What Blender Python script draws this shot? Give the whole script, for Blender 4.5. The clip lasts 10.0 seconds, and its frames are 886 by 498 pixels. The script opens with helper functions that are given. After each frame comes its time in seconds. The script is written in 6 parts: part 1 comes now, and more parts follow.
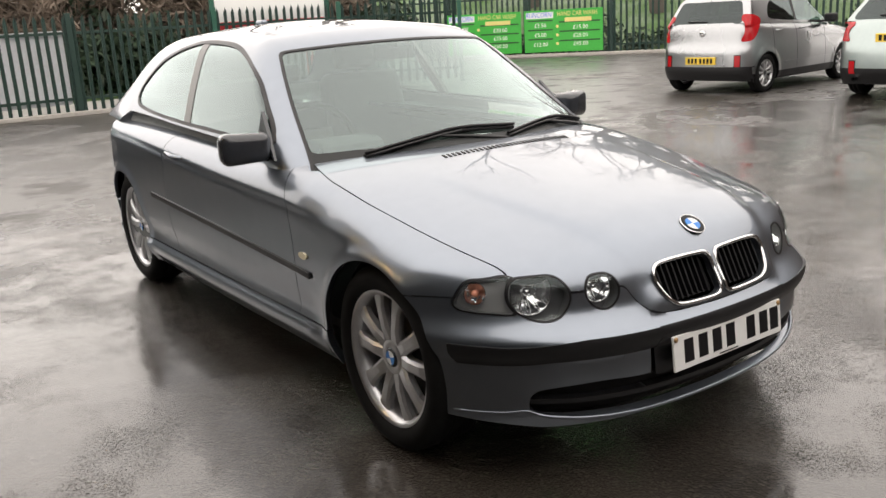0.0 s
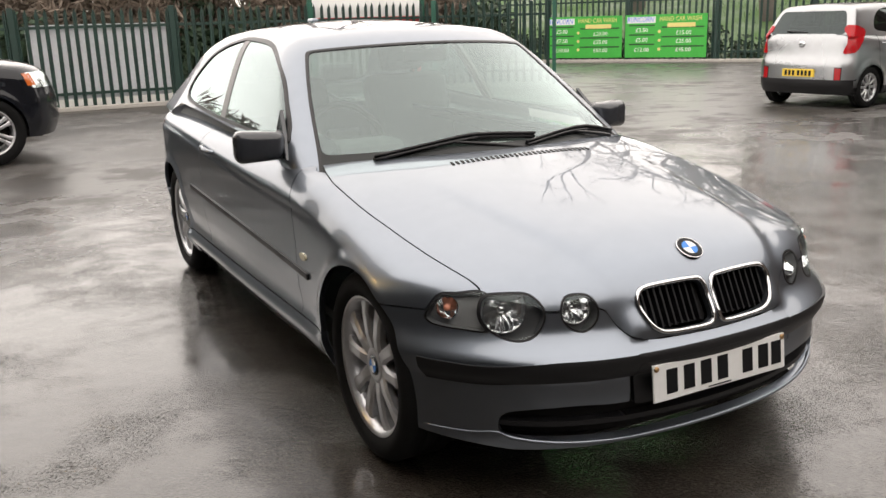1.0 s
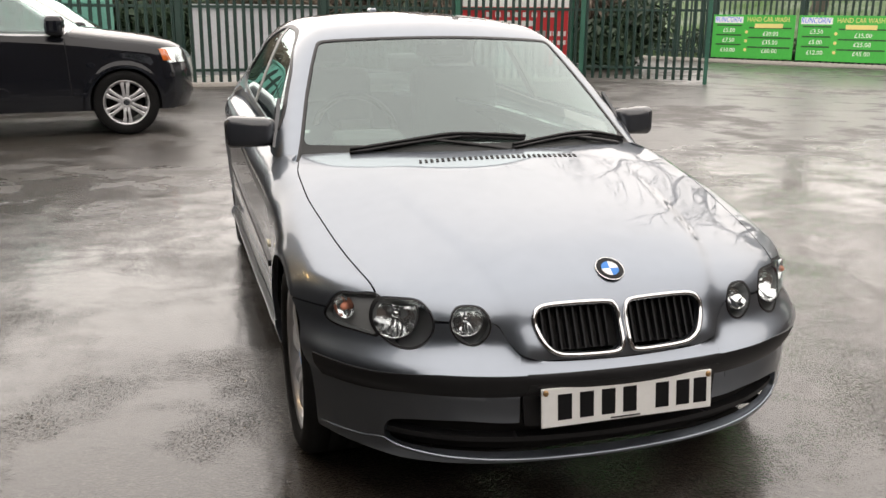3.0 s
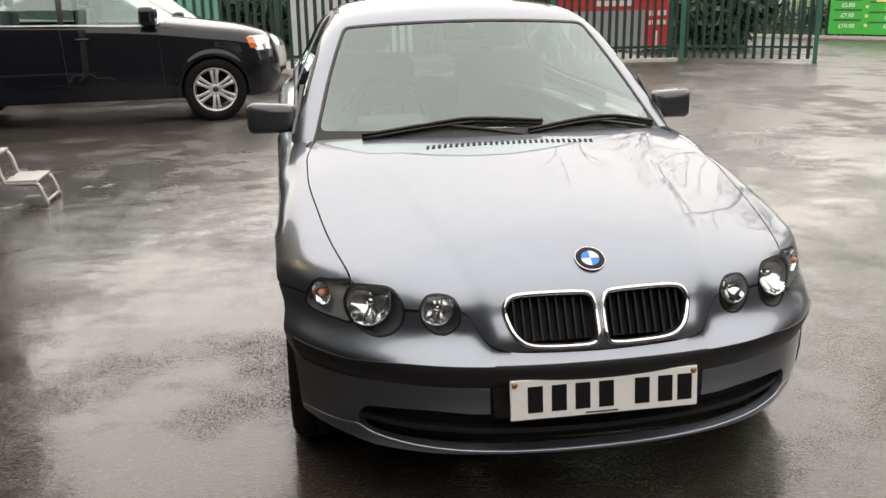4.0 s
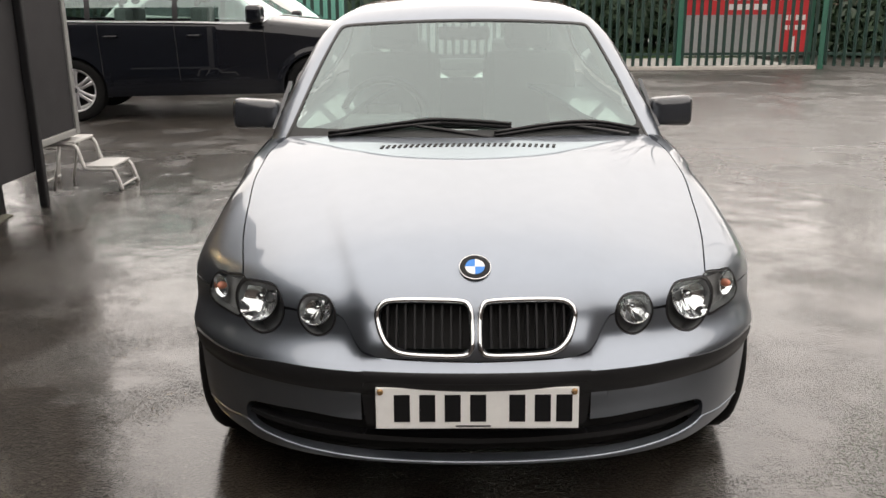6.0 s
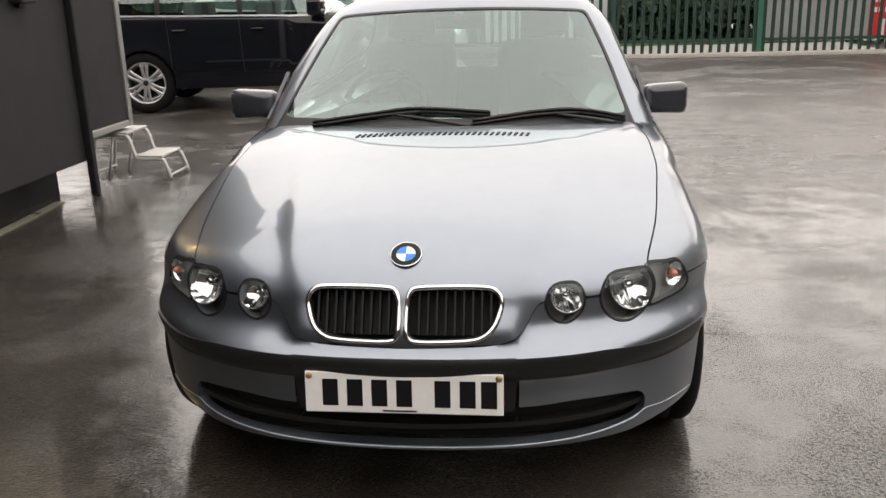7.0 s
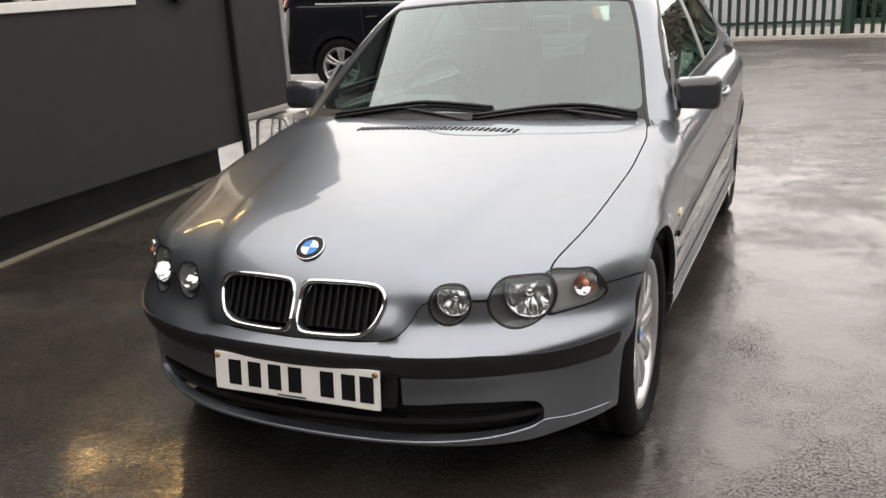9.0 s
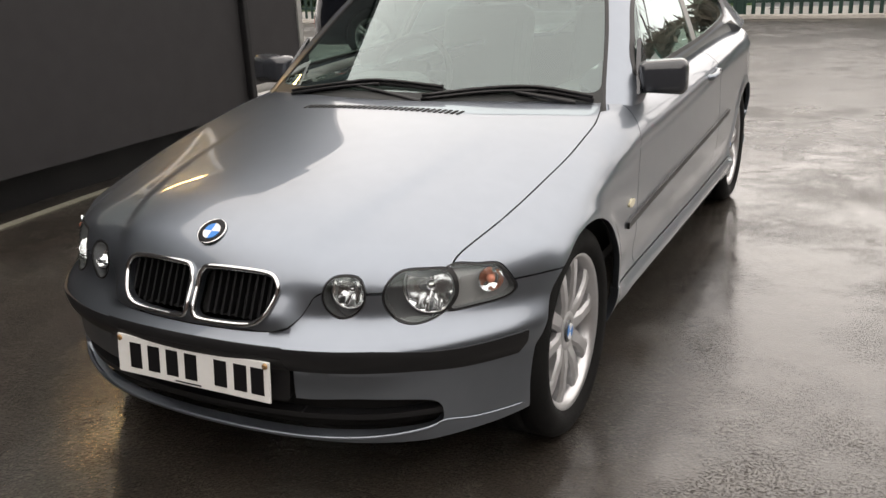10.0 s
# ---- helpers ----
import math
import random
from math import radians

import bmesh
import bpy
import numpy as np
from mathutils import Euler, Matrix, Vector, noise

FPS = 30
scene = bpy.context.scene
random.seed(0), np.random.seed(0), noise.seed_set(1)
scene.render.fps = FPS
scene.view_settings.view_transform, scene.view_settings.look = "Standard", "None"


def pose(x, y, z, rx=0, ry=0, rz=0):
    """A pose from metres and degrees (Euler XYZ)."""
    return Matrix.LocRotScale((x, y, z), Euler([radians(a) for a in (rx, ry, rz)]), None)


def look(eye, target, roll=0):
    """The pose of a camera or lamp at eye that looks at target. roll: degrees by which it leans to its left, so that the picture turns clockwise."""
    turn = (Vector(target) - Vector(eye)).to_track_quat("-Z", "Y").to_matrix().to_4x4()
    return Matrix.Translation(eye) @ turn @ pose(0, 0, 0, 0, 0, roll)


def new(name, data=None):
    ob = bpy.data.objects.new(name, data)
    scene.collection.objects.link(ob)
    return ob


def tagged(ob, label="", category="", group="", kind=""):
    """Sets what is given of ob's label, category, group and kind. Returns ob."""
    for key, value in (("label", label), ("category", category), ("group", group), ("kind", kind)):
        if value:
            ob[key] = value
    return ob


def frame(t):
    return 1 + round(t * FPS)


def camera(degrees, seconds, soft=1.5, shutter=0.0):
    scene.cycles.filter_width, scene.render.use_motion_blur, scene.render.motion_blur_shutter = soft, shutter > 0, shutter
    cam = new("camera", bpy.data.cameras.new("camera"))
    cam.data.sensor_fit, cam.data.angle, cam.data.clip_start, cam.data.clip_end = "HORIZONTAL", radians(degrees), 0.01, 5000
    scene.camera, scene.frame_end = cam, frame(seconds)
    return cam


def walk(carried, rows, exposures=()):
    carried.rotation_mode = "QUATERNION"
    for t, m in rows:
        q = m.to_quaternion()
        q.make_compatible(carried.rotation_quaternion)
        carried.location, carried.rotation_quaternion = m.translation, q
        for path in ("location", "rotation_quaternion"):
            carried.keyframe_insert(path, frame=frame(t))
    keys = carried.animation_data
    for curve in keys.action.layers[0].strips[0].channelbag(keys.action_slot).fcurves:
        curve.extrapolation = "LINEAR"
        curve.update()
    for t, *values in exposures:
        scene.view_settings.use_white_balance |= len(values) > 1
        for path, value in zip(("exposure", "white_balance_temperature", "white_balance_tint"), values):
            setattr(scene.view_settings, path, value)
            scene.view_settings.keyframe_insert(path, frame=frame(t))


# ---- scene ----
cam = camera(53.5, 10.0)
PATH = [
    (0, (-2.172, -2.348, 1.393), (-1.083, -0.751, 0.88), -3.3),
    (0.5, (-2.066, -2.424, 1.407), (-1.049, -0.786, 0.876), -3.0),
    (1, (-1.836, -2.476, 1.394), (-0.936, -0.763, 0.89), -1.7),
    (1.5, (-1.656, -2.567, 1.423), (-0.846, -0.806, 0.929), -1.1),
    (2, (-1.464, -2.692, 1.418), (-0.771, -0.881, 0.928), -0.9),
    (3.5, (-0.962, -2.721, 1.411), (-0.502, -0.852, 0.868), 0.2),
    (4, (-0.761, -2.762, 1.411), (-0.453, -0.866, 0.854), -1.0),
    (4.5, (-0.594, -2.814, 1.413), (-0.387, -0.903, 0.863), -1.1),
    (5, (-0.478, -2.794, 1.388), (-0.317, -0.873, 0.852), -0.8),
    (5.5, (-0.281, -2.769, 1.393), (-0.19, -0.845, 0.854), -0.2),
    (7, (0.36, -2.768, 1.385), (0.134, -0.864, 0.817), -1.7),
    (7.5, (0.561, -2.708, 1.373), (0.273, -0.816, 0.792), -1.2),
    (8, (0.776, -2.626, 1.424), (0.339, -0.778, 0.796), -1.0),
    (8.5, (1.042, -2.599, 1.408), (0.411, -0.806, 0.785), -2.1),
    (9, (1.266, -2.555, 1.403), (0.502, -0.803, 0.815), -3.4),
    (9.5, (1.415, -2.404, 1.383), (0.621, -0.674, 0.769), -3.4),
    (10, (1.582, -2.277, 1.393), (0.707, -0.597, 0.752), -2.7),
]
walk(cam, [(t, look(eye, target, roll)) for t, eye, target, roll in PATH])

# ---- daylight: bright overcast sky
world = bpy.data.worlds.new("overcast_sky")
scene.world = world
world.use_nodes = True
wn, wl = world.node_tree.nodes, world.node_tree.links
wn.clear()
sky = wn.new("ShaderNodeTexSky")
sky.sky_type, sky.sun_disc = "NISHITA", False
SUN_ELEVATION, SUN_TURN = radians(44), radians(352)
sky.sun_elevation, sky.sun_rotation = SUN_ELEVATION, SUN_TURN
sky.air_density, sky.dust_density, sky.ozone_density = 1.0, 6.0, 1.0
veil = wn.new("ShaderNodeMix")
veil.data_type = "RGBA"
veil.inputs["Factor"].default_value = 0.988
veil.inputs["B"].default_value = (21.0, 19.4, 18.2, 1)
sky_out = wn.new("ShaderNodeBackground")
sky_out.inputs["Strength"].default_value = 0.113
world_out = wn.new("ShaderNodeOutputWorld")
wl.new(sky.outputs["Color"], veil.inputs["A"])
wl.new(veil.outputs["Result"], sky_out.inputs["Color"])
wl.new(sky_out.outputs["Background"], world_out.inputs["Surface"])

sun_data = bpy.data.lights.new("sun", "SUN")
sun_data.energy, sun_data.angle, sun_data.color = 0.5, radians(150), (1.0, 0.96, 0.9)
sun = new("sun", sun_data)
sun.matrix_world = look((0, 0, 30), Vector((0, 0, 30)) - Vector((math.sin(SUN_TURN) * math.cos(SUN_ELEVATION), math.cos(SUN_TURN) * math.cos(SUN_ELEVATION), math.sin(SUN_ELEVATION))))
tagged(sun, "soft sun behind thick cloud", "sun", kind="structure")

# ---- materials
def material(name, color, rough=0.5, metal=0.0, **more):
    """A principled material with grain and stains. more: coat, grain (bump strength), scale, vary, spec, emit, flake."""
    m = bpy.data.materials.new(name)
    m.use_nodes = True
    n, l = m.node_tree.nodes, m.node_tree.links
    b = n["Principled BSDF"]
    b.inputs["Base Color"].default_value = (*color, 1)
    b.inputs["Roughness"].default_value = rough
    b.inputs["Metallic"].default_value = metal
    b.inputs["Specular IOR Level"].default_value = more.get("spec", 0.5)
    b.inputs["Coat Weight"].default_value = more.get("coat", 0.0)
    b.inputs["Coat Roughness"].default_value = more.get("coat_rough", 0.03)
    vary, scale = more.get("vary", 0.12), more.get("scale", 8.0)
    place = n.new("ShaderNodeTexCoord")
    if vary > 0:
        big = n.new("ShaderNodeTexNoise")
        big.inputs["Scale"].default_value, big.inputs["Detail"].default_value = scale * 0.35, 5
        small = n.new("ShaderNodeTexNoise")
        small.inputs["Scale"].default_value, small.inputs["Detail"].default_value = scale * 6, 4
        info = n.new("ShaderNodeObjectInfo")
        add = n.new("ShaderNodeMath"); add.operation = "ADD"
        add2 = n.new("ShaderNodeMath"); add2.operation = "MULTIPLY_ADD"
        add2.inputs[1].default_value = more.get("piece", 0.3)
        ramp = n.new("ShaderNodeMapRange")
        ramp.inputs["From Min"].default_value, ramp.inputs["From Max"].default_value = 0.7, 1.6
        ramp.inputs["To Min"].default_value, ramp.inputs["To Max"].default_value = 1 - vary, 1 + vary
        mul = n.new("ShaderNodeVectorMath"); mul.operation = "SCALE"
        mul.inputs[0].default_value = color
        for t in (big, small):
            l.new(place.outputs["Object"], t.inputs["Vector"])
        l.new(big.outputs["Fac"], add.inputs[0]); l.new(small.outputs["Fac"], add.inputs[1])
        l.new(info.outputs["Random"], add2.inputs[0]); l.new(add.outputs[0], add2.inputs[2])
        l.new(add2.outputs[0], ramp.inputs["Value"]); l.new(ramp.outputs[0], mul.inputs["Scale"])
        l.new(mul.outputs[0], b.inputs["Base Color"])
        rr = n.new("ShaderNodeMapRange")
        rr.inputs["From Min"].default_value, rr.inputs["From Max"].default_value = 0.25, 0.75
        rr.inputs["To Min"].default_value, rr.inputs["To Max"].default_value = max(rough * (1 - vary * 1.5), 0.01), min(rough * (1 + vary * 1.5), 1)
        l.new(big.outputs["Fac"], rr.inputs["Value"]); l.new(rr.outputs[0], b.inputs["Roughness"])
    if more.get("grain", 0) > 0:
        g = n.new("ShaderNodeTexNoise")
        g.inputs["Scale"].default_value, g.inputs["Detail"].default_value = more.get("grain_scale", 120), 6
        bump = n.new("ShaderNodeBump")
        bump.inputs["Strength"].default_value, bump.inputs["Distance"].default_value = more["grain"], more.get("grain_depth", 0.004)
        l.new(place.outputs["Object"], g.inputs["Vector"]); l.new(g.outputs["Fac"], bump.inputs["Height"])
        l.new(bump.outputs["Normal"], b.inputs["Normal"])
    if "emit" in more:
        b.inputs["Emission Color"].default_value = (*more["emit"][:3], 1)
        b.inputs["Emission Strength"].default_value = more["emit"][3]
    return m


def car_paint(name, color, metal, rough):
    """Metallic paint: flakes under a clear coat, thin dust."""
    m = material(name, color, rough, metal, coat=1.0, coat_rough=0.012, vary=0.05, scale=2.5, spec=0.5 if metal > 0 else 0.1)
    m.node_tree.nodes["Principled BSDF"].inputs["Coat IOR"].default_value = 1.45
    n, l = m.node_tree.nodes, m.node_tree.links
    b = n["Principled BSDF"]
    b.inputs["Specular Tint"].default_value = (0.75, 0.75, 0.75, 1)
    flake = n.new("ShaderNodeTexVoronoi")
    flake.inputs["Scale"].default_value = 900
    bump = n.new("ShaderNodeBump")
    bump.inputs["Strength"].default_value, bump.inputs["Distance"].default_value = 0.035, 0.0006
    place = n.new("ShaderNodeTexCoord")
    l.new(place.outputs["Object"], flake.inputs["Vector"]); l.new(flake.outputs["Distance"], bump.inputs["Height"])
    l.new(bump.outputs["Normal"], b.inputs["Normal"])
    return m


def glass(name, tint, gloss=1.0, rough=0.0):
    """A thin pane: tinted see-through with a mirror sheen that grows at grazing view."""
    m = bpy.data.materials.new(name)
    m.use_nodes = True
    n, l = m.node_tree.nodes, m.node_tree.links
    n.clear()
    edge = n.new("ShaderNodeLayerWeight"); edge.inputs["Blend"].default_value = 0.5
    rise = n.new("ShaderNodeMath"); rise.operation = "POWER"; rise.inputs[1].default_value = 5.0
    power = n.new("ShaderNodeMath"); power.operation, power.use_clamp = "MULTIPLY_ADD", True
    power.inputs[1].default_value, power.inputs[2].default_value = 0.96 * min(gloss, 1.6), 0.042 * gloss
    see = n.new("ShaderNodeBsdfTransparent"); see.inputs["Color"].default_value = (*tint, 1)
    shine = n.new("ShaderNodeBsdfGlossy"); shine.inputs["Roughness"].default_value = rough
    shine.inputs["Color"].default_value = (0.86, 0.98, 0.98, 1)
    mix, end = n.new("ShaderNodeMixShader"), n.new("ShaderNodeOutputMaterial")
    l.new(edge.outputs["Facing"], rise.inputs[0]); l.new(rise.outputs[0], power.inputs[0]); l.new(power.outputs[0], mix.inputs["Fac"])
    l.new(see.outputs[0], mix.inputs[1]); l.new(shine.outputs[0], mix.inputs[2]); l.new(mix.outputs[0], end.inputs["Surface"])
    return m


def wet_asphalt():
    """Dark stone mastic with a film of rain: rough damp patches and smooth puddles."""
    m = bpy.data.materials.new("wet_asphalt")
    m.use_nodes = True
    n, l = m.node_tree.nodes, m.node_tree.links
    b = n["Principled BSDF"]
    place = n.new("ShaderNodeTexCoord")

    def noise_of(scale, detail, rough=0.55):
        t = n.new("ShaderNodeTexNoise")
        t.inputs["Scale"].default_value, t.inputs["Detail"].default_value, t.inputs["Roughness"].default_value = scale, detail, rough
        l.new(place.outputs["Object"], t.inputs["Vector"])
        return t.outputs["Fac"]

    def ramp(value, a, b2, lo, hi):
        t = n.new("ShaderNodeMapRange")
        t.interpolation_type = "SMOOTHSTEP"
        for key, v in (("From Min", a), ("From Max", b2), ("To Min", lo), ("To Max", hi)):
            t.inputs[key].default_value = v
        l.new(value, t.inputs["Value"])
        return t.outputs[0]

    def math_of(op, a, b2):
        t = n.new("ShaderNodeMath"); t.operation = op
        for i, v in enumerate((a, b2)):
            if isinstance(v, float):
                t.inputs[i].default_value = v
            else:
                l.new(v, t.inputs[i])
        return t.outputs[0]

    pools = noise_of(0.42, 7, 0.62)
    mid = noise_of(2.6, 6)
    patch = noise_of(1.05, 7, 0.66)
    # a film of water nearly everywhere; stones stand proud of it in scattered ragged patches
    wet = ramp(math_of("ADD", pools, math_of("MULTIPLY", mid, 0.35)), 0.50, 0.70, 0.0, 1.0)
    bare = ramp(patch, 0.45, 0.68, 0.08, 1.0)
    stone = n.new("ShaderNodeTexVoronoi")
    stone.inputs["Scale"].default_value = 62
    l.new(place.outputs["Object"], stone.inputs["Vector"])
    which = n.new("ShaderNodeSeparateColor")
    l.new(stone.outputs["Color"], which.inputs[0])
    proud = math_of("MULTIPLY", ramp(which.outputs[0], 0.45, 0.85, 0.0, 1.0), ramp(stone.outputs["Distance"], 0.0, 0.55, 1.0, 0.0))
    tops = math_of("MULTIPLY", bare, proud)
    grit = n.new("ShaderNodeTexVoronoi")
    grit.inputs["Scale"].default_value = 120
    l.new(place.outputs["Object"], grit.inputs["Vector"])
    fine = noise_of(150, 8, 0.72)
    b.inputs["Roughness"].default_value = 0.55
    tone = n.new("ShaderNodeMix"); tone.data_type = "RGBA"
    tone.inputs["A"].default_value, tone.inputs["B"].default_value = (0.011, 0.0090, 0.0070, 1), (0.044, 0.0362, 0.0285, 1)
    l.new(ramp(math_of("ADD", math_of("MULTIPLY", fine, 0.6), math_of("MULTIPLY", mid, 0.4)), 0.35, 0.65, 0.0, 1.0), tone.inputs["Factor"])
    # single paler stones in the dark binder
    pale = n.new("ShaderNodeMix"); pale.data_type = "RGBA"
    chip = n.new("ShaderNodeSeparateColor")
    l.new(grit.outputs["Color"], chip.inputs[0])
    pale.inputs["B"].default_value = (0.14, 0.125, 0.105, 1)
    l.new(tone.outputs["Result"], pale.inputs["A"])
    l.new(ramp(chip.outputs[0], 0.78, 1.0, 0.0, 0.25), pale.inputs["Factor"])
    l.new(pale.outputs["Result"], b.inputs["Base Color"])
    b.inputs["Specular IOR Level"].default_value = 0.15
    b.inputs["Coat IOR"].default_value = 1.72
    l.new(ramp(tops, 0.0, 0.8, 1.0, 0.7), b.inputs["Coat Weight"])
    stones = n.new("ShaderNodeBump")
    stones.inputs["Distance"].default_value, stones.inputs["Strength"].default_value = 0.005, 0.8
    l.new(math_of("ADD", grit.outputs["Distance"], fine), stones.inputs["Height"])
    l.new(stones.outputs["Normal"], b.inputs["Normal"])
    # the film follows the stones where it is thin and lies smooth where it is deep
    film = n.new("ShaderNodeBump")
    film.inputs["Distance"].default_value = 0.006
    l.new(math_of("MAXIMUM", ramp(wet, 0.0, 1.0, 0.38, 0.07), math_of("MULTIPLY", bare, 0.75)), film.inputs["Strength"])
    ripple = math_of("ADD", noise_of(26.0, 6, 0.62), math_of("MULTIPLY", ramp(noise_of(110, 7, 0.7), 0.50, 0.68, 0.0, 1.0), 0.45))
    l.new(math_of("ADD", ripple, math_of("MULTIPLY", tops, 1.1)), film.inputs["Height"])
    wave = n.new("ShaderNodeBump")
    wave.inputs["Distance"].default_value = 0.030
    # the far yard is worn and rippled, the near yard lies smoother
    across = n.new("ShaderNodeSeparateXYZ")
    l.new(place.outputs["Object"], across.inputs[0])
    worn = ramp(math_of("ADD", across.outputs["Y"], math_of("MULTIPLY", pools, 3.0)), 2.5, 8.0, 1.0, 3.2)
    l.new(math_of("MULTIPLY", ramp(math_of("SUBTRACT", wet, bare), -0.6, 0.8, 0.10, 0.032), math_of("POWER", worn, 1.9)), b.inputs["Coat Roughness"])
    l.new(math_of("MULTIPLY", ramp(wet, 0.0, 1.0, 0.24, 0.11), math_of("POWER", worn, 0.55)), wave.inputs["Strength"])
    l.new(math_of("ADD", noise_of(4.0, 4, 0.5), noise_of(1.7, 2, 0.4)), wave.inputs["Height"]); l.new(film.outputs["Normal"], wave.inputs["Normal"])
    l.new(wave.outputs["Normal"], b.inputs["Coat Normal"])
    return m


ASPHALT = wet_asphalt()
SILVER_GREY = car_paint("silver_grey_paint", (0.226, 0.253, 0.292), 0.97, 0.35)
BLACK_PAINT = car_paint("black_paint", (0.003, 0.004, 0.007), 0.0, 0.5)
WHITE_SILVER = car_paint("light_silver_paint", (0.40, 0.41, 0.42), 0.95, 0.28)
GREEN_SILVER = car_paint("green_silver_paint", (0.34, 0.39, 0.38), 0.92, 0.30)
PALE_PAINT = car_paint("pale_paint", (0.6, 0.6, 0.58), 0.1, 0.4)
GRILLE_BLACK = material("grille_black", (0.006, 0.006, 0.007), 0.4, spec=0.25, vary=0.1)
BLACK_TRIM = material("black_plastic", (0.010, 0.010, 0.011), 0.42, spec=0.4, vary=0.15, grain=0.15, grain_scale=600, grain_depth=0.001)
MIRROR_SHELL = material("dark_grey_plastic", (0.030, 0.033, 0.039), 0.22, coat=0.5, vary=0.12)
GAP_BLACK = material("underbody_black", (0.006, 0.006, 0.006), 0.8, vary=0.1)
RUBBER = material("tyre_rubber", (0.007, 0.007, 0.007), 0.75, spec=0.15, vary=0.25, grain=0.2, grain_scale=300)
ALLOY = material("alloy_silver", (0.56, 0.56, 0.57), 0.30, 0.80, vary=0.08)
ALLOY_DARK = material("brake_steel", (0.05, 0.048, 0.046), 0.5, 0.6, vary=0.3)
SATIN = material("satin_trim", (0.80, 0.81, 0.82), 0.35, 0.8, vary=0.04)
CHROME = material("chrome", (0.66, 0.67, 0.68), 0.08, 1.0, vary=0.03)
REFLECTOR = material("lamp_reflector", (0.92, 0.93, 0.94), 0.14, 1.0, vary=0.06, scale=25)
LAMP_GREY = material("lamp_housing", (0.14, 0.142, 0.147), 0.35, 0.0, vary=0.1)
SIGNAL_GREY = material("signal_housing", (0.30, 0.295, 0.295), 0.3, 0.0, vary=0.15, scale=40)
FRIT = material("frit_grey", (0.030, 0.032, 0.032), 0.45, spec=0.2, vary=0.05)
PILLAR_GREY = material("pillar_grey", (0.22, 0.22, 0.21), 0.4, vary=0.08)
TEAL = material("teal_plastic", (0.15, 0.38, 0.31), 0.5, vary=0.15, scale=3)
TWIG = material("twig_brown", (0.13, 0.10, 0.075), 0.9, vary=0.4, scale=3)
AMBER = material("amber_bulb", (0.50, 0.19, 0.12), 0.2, vary=0.1)
LENS = glass("clear_lens", (0.93, 0.95, 0.95), 1.0)
WINDSCREEN = glass("windscreen_glass", (0.54, 0.64, 0.60), 3.4)
SIDE_GLASS = glass("side_glass", (0.55, 0.66, 0.60), 2.2)
SUV_GLASS = glass("green_side_glass", (0.62, 0.74, 0.70), 2.9)
DARK_GLASS = glass("privacy_glass", (0.10, 0.11, 0.11), 1.6)
CAB_GLASS = glass("cabin_window_glass", (0.78, 0.77, 0.74), 1.5)
TRIM_GREY = material("interior_grey", (0.16, 0.165, 0.165), 0.75, vary=0.15, grain=0.2, grain_scale=300)
SEAT_GREY = material("seat_cloth", (0.12, 0.125, 0.13), 0.9, vary=0.2, grain=0.4, grain_scale=500)
PLATE_WHITE = material("plate_white", (0.78, 0.78, 0.76), 0.35, vary=0.05)
PLATE_YELLOW = material("plate_yellow", (0.75, 0.52, 0.05), 0.4, vary=0.06)
INK = material("ink_black", (0.006, 0.006, 0.007), 0.5, spec=0.25, vary=0.05)
BRASS = material("rusty_screw", (0.42, 0.26, 0.12), 0.45, 0.7, vary=0.3, scale=80)
BLUE = material("enamel_blue", (0.05, 0.22, 0.62), 0.35, spec=0.3, vary=0.03)
ENAMEL_WHITE = material("enamel_white", (0.8, 0.8, 0.8), 0.35, spec=0.3, vary=0.03)
RED_LENS = material("red_lens", (0.36, 0.006, 0.010), 0.15, spec=0.4, vary=0.1)
ORANGE_LENS = material("orange_lens", (0.6, 0.13, 0.02), 0.15, coat=1.0, vary=0.1)
CREAM_LENS = material("cream_lens", (0.72, 0.66, 0.45), 0.2, coat=0.6, vary=0.06)
FENCE_GREEN = material("fence_green", (0.009, 0.032, 0.024), 0.5, vary=0.3, scale=5, grain=0.15)
POST_GREEN = material("post_green", (0.016, 0.085, 0.055), 0.5, vary=0.25, scale=5)
SHEET_WHITE = material("white_sheet", (0.66, 0.67, 0.70), 0.5, vary=0.14, scale=3)
SIGN_RED = material("sign_red", (0.55, 0.03, 0.035), 0.5, vary=0.15, scale=4)
SIGN_GREY = material("sign_grey", (0.34, 0.34, 0.34), 0.55, vary=0.2, scale=4)
SIGN_GREEN = material("sign_green", (0.05, 0.40, 0.05), 0.45, vary=0.12, scale=3)
SIGN_YELLOW = material("sign_yellow", (0.72, 0.62, 0.22), 0.5, vary=0.08)
SIGN_BLUE = material("sign_blue", (0.06, 0.16, 0.70), 0.5, vary=0.08)
SIGN_WHITE = material("sign_white", (0.80, 0.80, 0.78), 0.5, vary=0.05)
SIGN_DARK = material("sign_dark_green", (0.015, 0.06, 0.015), 0.5, vary=0.1)
CABIN_GREY = material("cabin_panel_grey", (0.031, 0.030, 0.0315), 0.6, spec=0.15, vary=0.18, scale=1.2, grain=0.25, grain_scale=220)
CABIN_DARK = material("cabin_edge_dark", (0.010, 0.010, 0.011), 0.5, spec=0.3, vary=0.2)
FRAME_WHITE = material("white_upvc", (0.72, 0.72, 0.70), 0.4, vary=0.08)
ALU = material("grey_aluminium", (0.42, 0.42, 0.41), 0.42, 0.7, vary=0.2, scale=10)
CONCRETE = material("concrete", (0.36, 0.34, 0.31), 0.75, vary=0.3, scale=3, grain=0.4)
